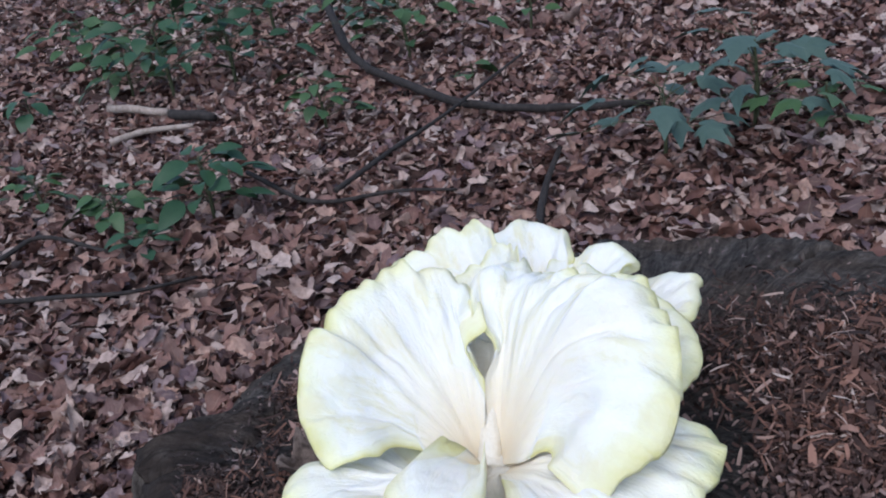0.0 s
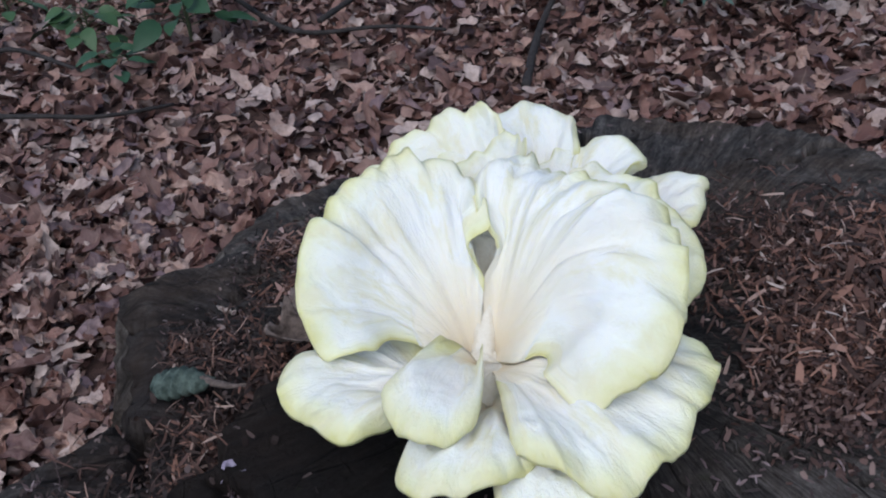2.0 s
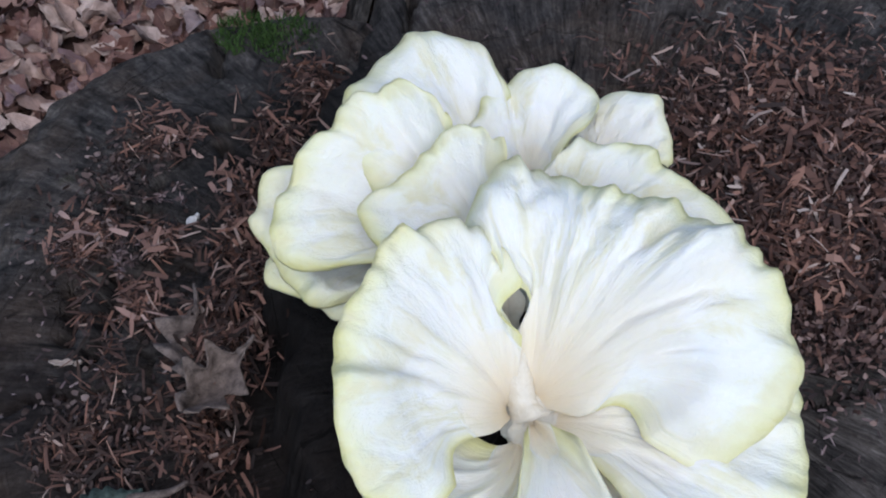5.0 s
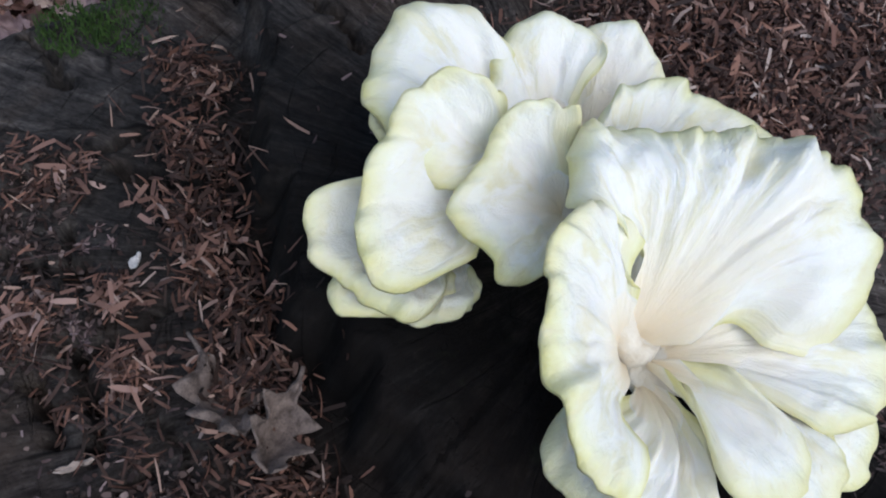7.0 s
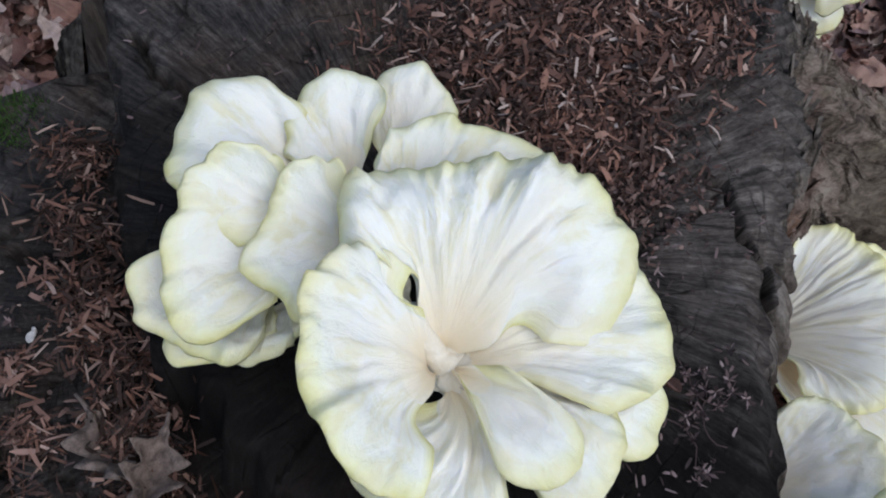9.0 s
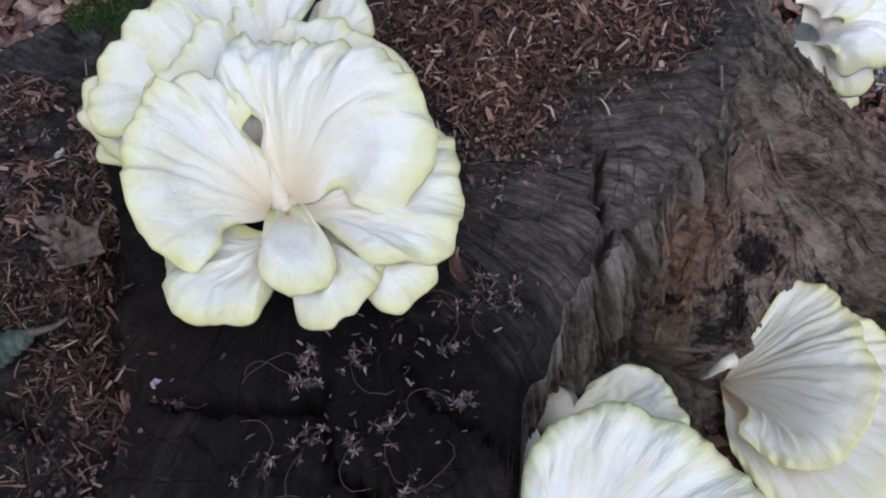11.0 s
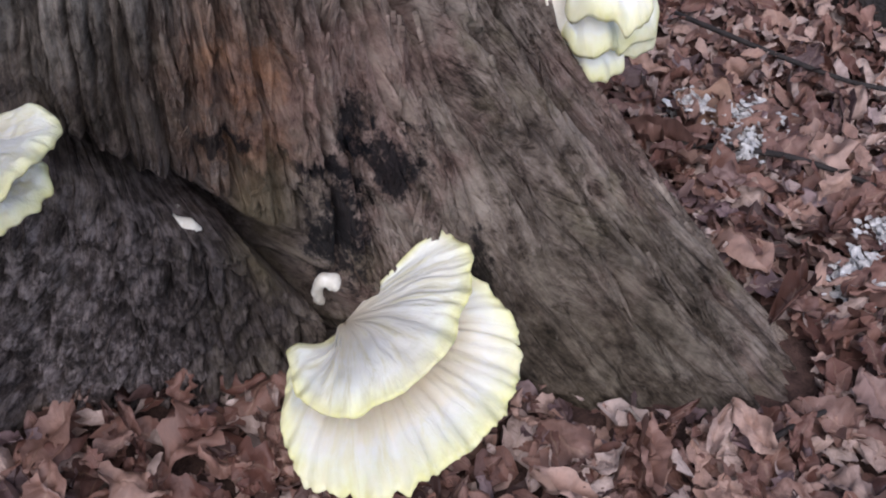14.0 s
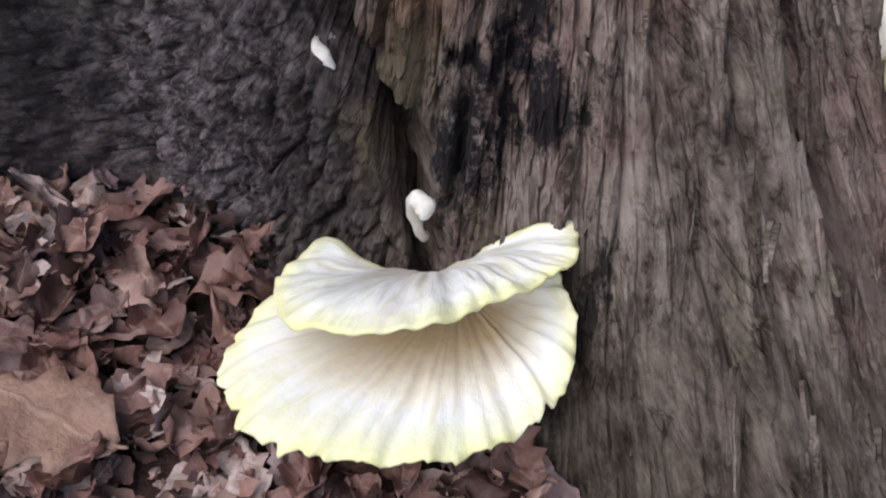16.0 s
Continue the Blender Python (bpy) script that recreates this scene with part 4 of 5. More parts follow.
    fan("cap", thing, (0.075, 0.633, 0.612), 116, 61, [.055, .091, .107, .110, .106, .098, .090, .080], [.054, .062, .063, .060, .059, .058, .058, .056], 0.85, .0025, 4, .011, 23, droop=.006, ribs=.0040, arch=(0, .008, .010, .006), corner=.08)
    fan("cap", thing, (0.051, 0.651, 0.590), 158, 41, [.078, .077, .068, .057, .048, .042, .036], [.070, .068, .065, .064, .063, .062], 1.0, .002, 2, .009, 28, droop=.004)
    fan("cap", thing, (0.090, 0.625, 0.612), 67, 62, [.057, .067, .073, .072, .064, .056, .050, .042], [.066, .065, .063, .060, .055, .050, .046, .042], 0.85, .0022, 3, .011, 24, droop=.006, arch=(0, .006, .006, 0))
    fan("cap", thing, (0.121, 0.612, 0.610), 27, 46, [.062, .067, .071, .077, .075, .064, .052, .042], [.040, .046, .050, .050, .046, .038, .030, .024], 0.9, .0015, 3, .010, 25, droop=.006, arch=(0, .006, .006, 0))
    fan("cap", thing, (0.067, 0.569, 0.618), 11, 66, [.128, .120, .100, .084, .074, .058, .044, .036], [.060, .061, .062, .069, .077, .078, .073, .069], 0.8, .0022, 4, .010, 26, droop=.006)
    return thing


rosette()


def front_bracket():
    thing = empty("front_bracket_fungus", "wide pale bracket fungus with yellow rim on the stump side", "mushroom")
    stem("stalk", thing, [(0.085, 0.262, 0.485), (0.050, 0.200, 0.524), (0.020, 0.150, 0.546), (0.010, 0.120, 0.552)], [0.020, 0.016, 0.011, 0.005], M_FLESH, 6)
    stem("stem_knob", thing, [(0.024, 0.158, 0.520), (0.004, 0.142, 0.534), (-0.006, 0.134, 0.542)], [0.018, 0.026, 0.018], M_FLESH, 9)
    fan("cap", thing, (0.022, 0.140, 0.554), -52, 140, [.083, .140, .177, .196, .197, .182, .166, .152, .136, .128, .115, .086, .050], [-0.03, -0.018, -0.01, -0.004, 0.004, 0.017, 0.036, 0.054, 0.061, 0.067, 0.068, 0.059, 0.038],
        0.95, .0025, 11, .012, 31, M_FRONT, droop=.008, ribs=.0044, calm=.38, corner=.05)
    stem("stalk", thing, [(0.165, 0.315, 0.415), (0.145, 0.272, 0.434), (0.140, 0.240, 0.446)], [0.026, 0.022, 0.010], M_FLESH, 10)
    fan("cap", thing, (0.126, 0.253, 0.446), -32, 47, [.086, .100, .111, .110, .109, .106, .100, .084, .060], [.042, .042, .045, .050, .049, .044, .040, .036, .026], 1.0, .002, 4, .010, 33, droop=.006, neck=.020)
    fan("cap", thing, (0.132, 0.254, 0.422), -46, 36, [0.071, 0.088, 0.096, 0.089, 0.076], [.018, .022, .024, .022], 1.0, .002, 3, .010, 34, droop=.006, neck=.022)
    return thing


def double_bracket():
    thing = empty("double_bracket_fungus", "two-tiered pale bracket fungus with yellow wavy rims low on the stump", "mushroom")
    stem("stalk", thing, [(0.478, 0.350, 0.100), (0.468, 0.300, 0.108), (0.468, 0.262, 0.116)], [0.042, 0.026, 0.010], M_INSIDE, 7, "tan tough stem")
    fan("upper_cap", thing, (0.452, 0.248, 0.132), -59, 76, [.107, .141, .165, .166, .155, .144, .134, .132, .129, .122], [.071, .081, .095, .115, .132, .141, .142, .139, .134, .126], 0.95, .0014, 6, .010, 41, M_GREY,
        droop=.005, ribs=.0044, label="grey ribbed upper cap", arch=(.004, .012, .018, .016, .012, .010, .008), frill=.008, bend=(22, 0), corner=.10)
    fan("lower_cap", thing, (0.470, 0.263, 0.105), -73, 65, [.130, .190, .230, .240, .240, .226, .210, .188, .150, .104], [.062, .064, .068, .079, .094, .105, .108, .113, .120, .126], 0.85, .0028, 12, .011, 42, M_HEART, droop=.006, calm=.4, ribs=.0018, label="cream lower cap with tan heart", frill=.045, corner=.08)
    return thing


def side_cluster():
    thing = empty("side_fungus_cluster", "stacked pale fungus cluster on the far flank of the stump", "mushroom")
    fan("cap", thing, (0.710, 0.466, 0.434), -28, 74, [.080, .104, .116, .104, .120, .112, .106, .080], [.020, .034, .024, .036, .022, .034, .020], 0.7, .0060, 5, .018, 50, M_SKYLIT, droop=.018, neck=.02, frill=.012, ribs=.0055, corner=.20, arch=(.004, .016, .006, .018, .004))
    fan("cap", thing, (0.720, 0.464, 0.398), -48, 62, [.070, .094, .088, .108, .100, .074], [.008, .022, .012, .024, .012], 0.7, .0060, 4, .018, 51, M_SKYLIT, droop=.014, neck=.02, frill=.012, ribs=.0050, corner=.24, arch=(.002, .014, .006, .014, .002))
    fan("cap", thing, (0.732, 0.470, 0.368), -12, 60, [.062, .090, .104, .096, .088, .062], [.006, .016, .008, .018, .006], 0.7, .0050, 4, .017, 52, M_SKYLIT, droop=.012, neck=.02, frill=.012, ribs=.0045, corner=.26, arch=(.002, .012, .012, .002))
    fan("cap", thing, (0.726, 0.460, 0.360), -62, 46, [.056, .080, .084, .078, .054], [.000, .010, .004, .000], 0.8, .0030, 3, .016, 53, M_SKYLIT, droop=.010, neck=.02, frill=.010, ribs=.0040, corner=.30, arch=(.002, .012, .002))
    fan("cap", thing, (0.710, 0.476, 0.458), 4, 60, [.066, .092, .100, .094, .066], [.010, .020, .014, .010], 0.8, .0040, 4, .016, 54, M_SKYLIT, droop=.012, neck=.02, frill=.010, ribs=.0045, corner=.26, arch=(.002, .012, .002))
    stem("stalk", thing, [(0.640, 0.470, 0.375), (0.690, 0.448, 0.390), (0.724, 0.440, 0.400)], [0.05, 0.042, 0.028], M_FLESH, 9)
    return thing


front_bracket()
double_bracket()
side_cluster()


def curled_bud():
    thing = empty("young_fungus_bud", "small white curled young fungus in the stump cleft", "mushroom")
    stem("bud", thing, [(0.426, 0.268, 0.150), (0.423, 0.260, 0.180), (0.424, 0.254, 0.204), (0.430, 0.250, 0.216), (0.439, 0.249, 0.213), (0.444, 0.249, 0.206)], [0.0060, 0.0048, 0.0062, 0.0080, 0.0090, 0.004], M_BUD, 12)
    return thing


def small_shelf():
    thing = empty("tiny_shelf_fungus", "tiny pinkish shelf fungus in the stump cleft", "mushroom")
    stem("cap", thing, [(0.286, 0.318, 0.276), (0.283, 0.300, 0.281), (0.290, 0.289, 0.282), (0.301, 0.287, 0.278), (0.311, 0.293, 0.271)], [0.006, 0.0085, 0.0085, 0.0065, 0.003], M_BUD, 12)
    return thing


curled_bud()
small_shelf()


# ---- fallen leaves ----
def leaf_form(length, width, lobes, depth, curl, fold, seed, rows=9, twist=0.0, rough=1.0, half=1, torn=0.40):
    """A dry leaf, along x: vertices, triangles and the place of each vertex along and across."""
    rng = random.Random(seed)
    v, f, uv = [], [], []
    for i in range(rows + 1):
        t = i / rows
        w = width * max(0.02, math.sin(math.pi * min(1, t * 0.96 + 0.02)) ** 0.8)
        side = twist * (t - 0.5)
        lift = curl * (t - 0.5) ** 2 * 4
        for k in range(-half, half + 1):
            q = k / half
            ww = w * (1 + depth * math.sin(lobes * math.pi * 2 * t + (0.4 if q > 0 else 1.1)) * abs(q))
            ww *= 1 + (0.30 * noise.noise((t * 4.5, 3.0 if q > 0 else -3.0, seed * 2.7)) + torn * noise.noise((t * 13.0, 5.0 if q > 0 else -5.0, seed * 1.3))) * abs(q)
            y = q * ww * math.cos(side * 0.6)
            z = lift + (fold * abs(q) ** 1.6 + side * q) * ww
            x = (t - 0.5) + 0.10 * ww * q * math.sin(seed * 2.1) + 0.04 * noise.noise((t * 4, q * 2, seed * 1.9))
            z += 0.085 * rough * noise.noise((t * 3.3, q * 1.6, seed * 3.7)) + 0.035 * rough * noise.noise((t * 9, q * 4, seed * 1.1))
            y += 0.06 * noise.noise((t * 5, q * 1.5, seed * 4.3))
            v.append((x * length, y * length, z * length))
            uv.append((t, q))
    n = 2 * half + 1
    for i in range(rows):
        for k in range(n - 1):
            a = n * i + k
            f += [(a, a + 1, a + n), (a + 1, a + n + 1, a + n)]
    return np.array(v), np.array(f), np.array(uv)


SHAPES = [(1.0, 0.26, 3, 0.30, 0.05, 0.25, .4), (1.0, 0.30, 4, 0.34, -0.06, 0.20, -.3), (1.0, 0.22, 2, 0.15, 0.10, 0.55, .4), (1.0, 0.27, 3, 0.26, 0.04, -0.35, -.6), (0.9, 0.17, 1, 0.05, -0.12, 0.8, .9),
          (0.8, 0.31, 3, 0.12, 0.08, 0.25, .4), (0.7, 0.15, 2, 0.10, 0.18, -0.6, -1.0), (0.75, 0.30, 3, 0.08, -0.08, 0.45, .6), (1.0, 0.13, 1, 0.06, 0.10, 0.9, .9), (0.9, 0.26, 5, 0.26, 0.10, 0.15, -.3),
          (1.0, 0.30, 4, 0.05, -0.10, -0.20, .2), (0.85, 0.22, 2, 0.08, 0.14, 0.40, -.7)]
FAR_FORMS = [leaf_form(*s[:6], k + 1, 7, s[6], 1.0, 1) for k, s in enumerate(SHAPES)]
FORMS = [leaf_form(*s[:6], k + 1, 14, s[6], 1.7, 3, 0.15) for k, s in enumerate(SHAPES)]


def off_stump(x, y, slack=0.0):
    a = math.degrees(math.atan2(y - MID[1], x - MID[0]))
    return math.hypot(x - MID[0], y - MID[1]) > float(table(FOOT, a)) - slack


def turn_matrix(rng, tilt):
    return np.array((Euler((rng.gauss(0, tilt), rng.gauss(0, tilt), rng.uniform(0, 6.283))).to_matrix()))


def scatter(spots, seed, size, tilt, height, lift=0.03, forms=None):
    """Leaf forms, turned and sized, at the spots: one list of vertices, faces and places on the leaf."""
    rng = random.Random(seed)
    forms = forms or FAR_FORMS
    vs, fs, us, n = [], [], [], 0
    for x, y in spots:
        v, f, uv = forms[rng.randrange(len(forms))]
        k = rng.uniform(*size)
        out = (v * (k, k, k * rng.uniform(0.7, 2.3))) @ turn_matrix(rng, tilt).T + (x, y, height(x, y) + 0.004 + rng.uniform(0, lift))
        vs.append(out)
        fs.append(f + n)
        us.append(uv)
        n += len(v)
    return np.concatenate(vs), np.concatenate(fs), np.concatenate(us)


def spots_in(count, seed, x0, x1, y0, y1, keep):
    rng = random.Random(seed)
    out = []
    while len(out) < count:
        x, y = rng.uniform(x0, x1), rng.uniform(y0, y1)
        if keep(x, y):
            out.append((x, y))
    return out


def litter_heap(name, label, spots, seed, size, tilt, lift=0.03, forms=None):
    v, f, uv = scatter(spots, seed, size, tilt, ground_z, lift, forms)
    return tagged(sheet(name, v.tolist(), f.tolist(), M_LITTER, None, "", uv), label, "leaf litter", kind="stuff")


litter_heap("leaf_litter", "brown and pinkish dry fallen leaves round the stump",
            spots_in(6200, 21, -1.0, 1.7, -0.7, 1.6, lambda x, y: off_stump(x, y, 0.0)), 31, (0.026, 0.082), 0.34, 0.042, FORMS)
litter_heap("leaf_litter", "flattened dark lower layer of fallen leaves",
            spots_in(7500, 25, -1.0, 1.6, -0.55, 1.6, lambda x, y: off_stump(x, y, 0.0)), 35, (0.030, 0.075), 0.22, 0.016)
litter_heap("leaf_litter", "flattened lower layer of fallen leaves behind the stump", spots_in(7000, 26, -2.4, 2.2, 1.4, 3.9, lambda x, y: abs(x) < 1.0 + 0.5 * y), 36, (0.035, 0.080), 0.25, 0.014)
litter_heap("leaf_litter", "brown dry fallen leaves behind the stump", spots_in(12000, 22, -2.6, 2.4, 1.2, 3.9, lambda x, y: abs(x) < 1.0 + 0.5 * y), 32, (0.026, 0.085), 0.50, 0.04)
litter_heap("leaf_litter", "small brown fallen leaves between the plants behind the stump", spots_in(7000, 28, -3.2, 2.6, 3.6, 6.5, lambda x, y: abs(x) < 0.6 + 0.55 * y), 38, (0.035, 0.095), 0.45, 0.03)
litter_heap("leaf_litter", "brown dry fallen leaves far off on the forest floor", spots_in(8500, 23, -6.5, 4.5, 3.8, 11.0, lambda x, y: abs(x) < 0.4 + 0.62 * y), 33, (0.06, 0.13), 0.5, 0.045)


def wide_floor(x, y):
    """True past the thick litter, ever more rarely with distance from the stump."""
    d = math.hypot(x - 0.3, y - 0.6)
    thick = (-0.95 < x < 1.6 and -0.6 < y < 1.6) or (1.4 < y < 3.8 and abs(x) < 0.9 + 0.5 * y) or (y >= 3.8 and abs(x) < 0.3 + 0.6 * y)
    return not thick and noise.noise((x * 9.1, y * 8.3, 40 * (x + y))) * 0.5 + 0.5 > 0.15 + 0.09 * d


litter_heap("leaf_litter", "loose brown fallen leaves spread over the wider forest floor", spots_in(7500, 27, -6.5, 6.5, -5.5, 7.0, wide_floor), 37, (0.075, 0.15), 0.35, 0.03)
litter_heap("leaf_scraps", "small torn scraps of dark leaves", spots_in(4500, 24, -0.8, 1.5, -0.6, 1.3, lambda x, y: off_stump(x, y, 0.02)), 34, (0.012, 0.035), 0.5, 0.045)


# ---- litter on the cut face ----
def stump_z(x, y):
    return float(top_z(x, y))


def chip_pile(name, label, spots, seed, length, wide, material, tilt=0.35, lift=0.012):
    rng = random.Random(seed)
    vs, fs, n = [], [], 0
    base = np.array([(-.5, -.5, 0), (-.5, .5, 0), (-.1, -.6, .12), (-.1, .6, .12), (.25, -.5, .10), (.25, .5, .10), (.5, 0, 0)])
    tri = np.array([(0, 2, 1), (1, 2, 3), (2, 4, 3), (3, 4, 5), (4, 6, 5)])
    for x, y in spots:
        k, w = rng.uniform(*length), rng.uniform(*wide)
        v = (base * (k, w, k * rng.uniform(-1, 1.5))) @ turn_matrix(rng, tilt).T + (x, y, stump_z(x, y) + 0.003 + rng.uniform(0, lift))
        vs.append(v)
        fs.append(tri + n)
        n += len(base)
    ob = sheet(name, np.concatenate(vs).tolist(), np.concatenate(fs).tolist(), material, smooth=False)
    return tagged(ob, label, "wood chips", kind="stuff")


def blob_spots(count, seed, *blobs):
    """Places thick in the middle of each (x, y, rx, ry) and thin at its edge, kept on the cut face."""
    rng = random.Random(seed)
    out = []
    while len(out) < count:
        x, y, rx, ry = blobs[rng.randrange(len(blobs))]
        px, py = x + rx * rng.gauss(0, 0.5), y + ry * rng.gauss(0, 0.5)
        a = math.degrees(math.atan2(py - MID[1], px - MID[0]))
        if math.hypot(px - MID[0], py - MID[1]) < float(table(RIM, a)) - 0.03:
            out.append((px, py))
    return out


chip_pile("wood_chip_pile", "red-brown wood chips and needles heaped on the stump", blob_spots(5200, 41, (.33, .55, .13, .10), (.42, .50, .10, .06), (.30, .64, .12, .10), (.26, .52, .05, .05), (.36, .58, .14, .12)), 51, (0.005, 0.022), (0.0007, 0.0026), M_CHIP, 0.55, 0.016)
chip_pile("wood_crumb_pile", "fine grey-brown crumbs under the wood chips", blob_spots(7500, 45, (.33, .55, .14, .11), (.42, .50, .11, .07), (.30, .64, .13, .11), (.24, .47, .06, .06), (.36, .58, .15, .13)), 55, (0.003, 0.009), (0.0009, 0.0030), M_PILE, 0.8, 0.013)
chip_pile("bark_flake_pile", "reddish bark flakes lying on the wood chips", blob_spots(420, 47, (.33, .55, .12, .09), (.40, .50, .10, .06), (.30, .64, .11, .09)), 57, (0.010, 0.024), (0.0022, 0.0050), M_CHIP, 0.5, 0.020)
chip_pile("wood_chip_pile", "red-brown wood crumbs in the hollow beside the step", blob_spots(2800, 42, (-.045, .80, .030, .05), (-.005, .855, .028, .05), (-.078, .745, .026, .05), (-.115, .685, .030, .045), (-.150, .62, .03, .05), (.05, .91, .03, .05), (-.18, .50, .03, .08)), 52, (0.004, 0.024), (0.0007, 0.0030), M_CHIP_WET, 0.6, 0.022)
chip_pile("wood_chip_pile", "thin scatter of wood crumbs on the lower shelf", blob_spots(2000, 43, (-.19, .83, .02, .02), (-.13, .80, .015, .02), (-.16, .75, .015, .025), (-.085, .915, .03, .025), (-.17, .84, .04, .05), (-.25, .44, .08, .10), (-.20, .74, .025, .08), (-.22, .62, .05, .03), (-.10, .93, .03, .04), (-.24, .66, .03, .02), (-.20, .55, .05, .05)), 53, (0.004, 0.024), (0.0006, 0.0022), M_CHIP_WET, 0.45)
chip_pile("wood_crumb_pile", "dark pinkish crumbs strewn over the lower shelf", blob_spots(1600, 46, (-.24, .46, .10, .10), (-.18, .82, .07, .07), (-.22, .66, .05, .06), (-.14, .90, .04, .05)), 56, (0.003, 0.009), (0.0012, 0.0040), M_CRUMB, 0.7, 0.006)
chip_pile("bark_flake_pile", "pinkish bark flakes strewn over the lower shelf", blob_spots(180, 48, (-.085, .915, .03, .025), (-.19, .83, .025, .025), (-.13, .80, .02, .02), (-.16, .75, .02, .025), (-.06, .80, .03, .05), (-.11, .70, .03, .04)), 58, (0.008, 0.024), (0.0014, 0.0042), M_FLAKE, 0.45, 0.018)
chip_pile("wood_crumbs", "sparse crumbs on the dark cut face", blob_spots(420, 44, (.05, .33, .16, .08), (.2, .8, .2, .12), (.2, .42, .08, .06), (-.2, .7, .1, .15)), 54, (0.003, 0.010), (0.0008, 0.002), M_DRY, 0.4, 0.004)


def dried_cluster(x, y, size, seed):
    """A clump of dried catkin petals with a curling thread-like stalk."""
    rng = random.Random(seed)
    thing = tagged(new("dried_flower_cluster"), "small pinkish dried flower cluster lying on the dark stump wood", "dried flower", "dried flowers on the stump")
    thing.location = (x, y, stump_z(x, y))
    bpy.context.view_layer.update()
    vs, fs, n = [], [], 0
    for _ in range(rng.randint(5, 9)):
        mid = Vector(thing.location) + Vector((rng.gauss(0, size * 0.8), rng.gauss(0, size * 0.65), rng.uniform(0.003, 0.012)))
        tilt = Euler((rng.gauss(0, 0.6), rng.gauss(0, 0.6), rng.uniform(0, 6.283))).to_matrix()
        for k in range(rng.randint(6, 10)):
            az, up, long, wide = k * 0.8 + rng.uniform(-.3, .3), rng.uniform(-0.2, 0.9), rng.uniform(0.004, 0.009), rng.uniform(0.0006, 0.0014)
            out, side = Vector((math.cos(az) * math.cos(up), math.sin(az) * math.cos(up), math.sin(up))), Vector((-math.sin(az), math.cos(az), 0))
            bow = Vector((0, 0, rng.uniform(-0.002, 0.002)))
            vs += [mid + tilt @ v for v in (Vector(), out * long * 0.5 - side * wide + bow, out * long * 0.5 + side * wide + bow, out * long)]
            fs += [(n, n + 1, n + 2), (n + 1, n + 3, n + 2)]
            n += 4
    sheet("petals", vs, fs, M_DRY, thing)
    bm = bmesh.new()
    a = rng.uniform(0, 6.28)
    line, p = [], Vector(thing.location) + Vector((0, 0, 0.004))
    for k in range(9):
        line.append(p.copy())
        p = p + Vector((math.cos(a), math.sin(a), rng.uniform(-0.12, 0.2))) * 0.007
        a += rng.uniform(-0.2, 0.75)
    tube(bm, line, [0.0004] * len(line), 5)
    part("thread", bm, M_DRY, thing)
    return thing


for k, (x, y, size) in enumerate(((-.107, .325, .010), (-.047, .366, .009), (-.036, .381, .008), (-.005, .356, .009), (.061, .324, .011), (.120, .331, .012), (-.073, .320, .010), (.118, .356, .010),
                                  (-.043, .302, .009), (-.009, .297, .010), (.090, .345, .010), (-.135, .421, .006), (.03, .285, .010), (-.09, .28, .012), (-.03, .25, .010), (-.20, .83, .013), (-.16, .80, .012), (-.15, .88, .014), (-.11, .84, .012), (-.30, .47, .012))):
    dried_cluster(x, y, size, 100 + k)


def loose_leaf(name, label, x, y, z, length, width, lobes, depth, curl, fold, turn, tilt, material, seed, rows=18, stalk=0.03, category="leaf", rough=0.5):
    thing = empty(name, label, category)
    v, f, uv = leaf_form(length, width / length, lobes, depth, curl, fold, seed, rows, 0.3, rough, 3, 0.12)
    m = pose(x, y, z, tilt[0], tilt[1], turn)
    ob = sheet("blade", [m @ Vector(p) for p in v], f.tolist(), material, thing, "", uv)
    mod = ob.modifiers.new("thickness", "SOLIDIFY")
    mod.thickness = 0.0012
    bm = bmesh.new()
    tip = [m @ Vector((length * 0.5 + stalk * t, 0.15 * stalk * t * t, curl * length + 0.004 * t)) for t in (-0.6, -0.2, 0.2, 0.6, 1.0)]
    tube(bm, tip, [0.0022, 0.0022, 0.002, 0.0018, 0.0015], 6)
    part("stalk", bm, material, thing)
    return thing




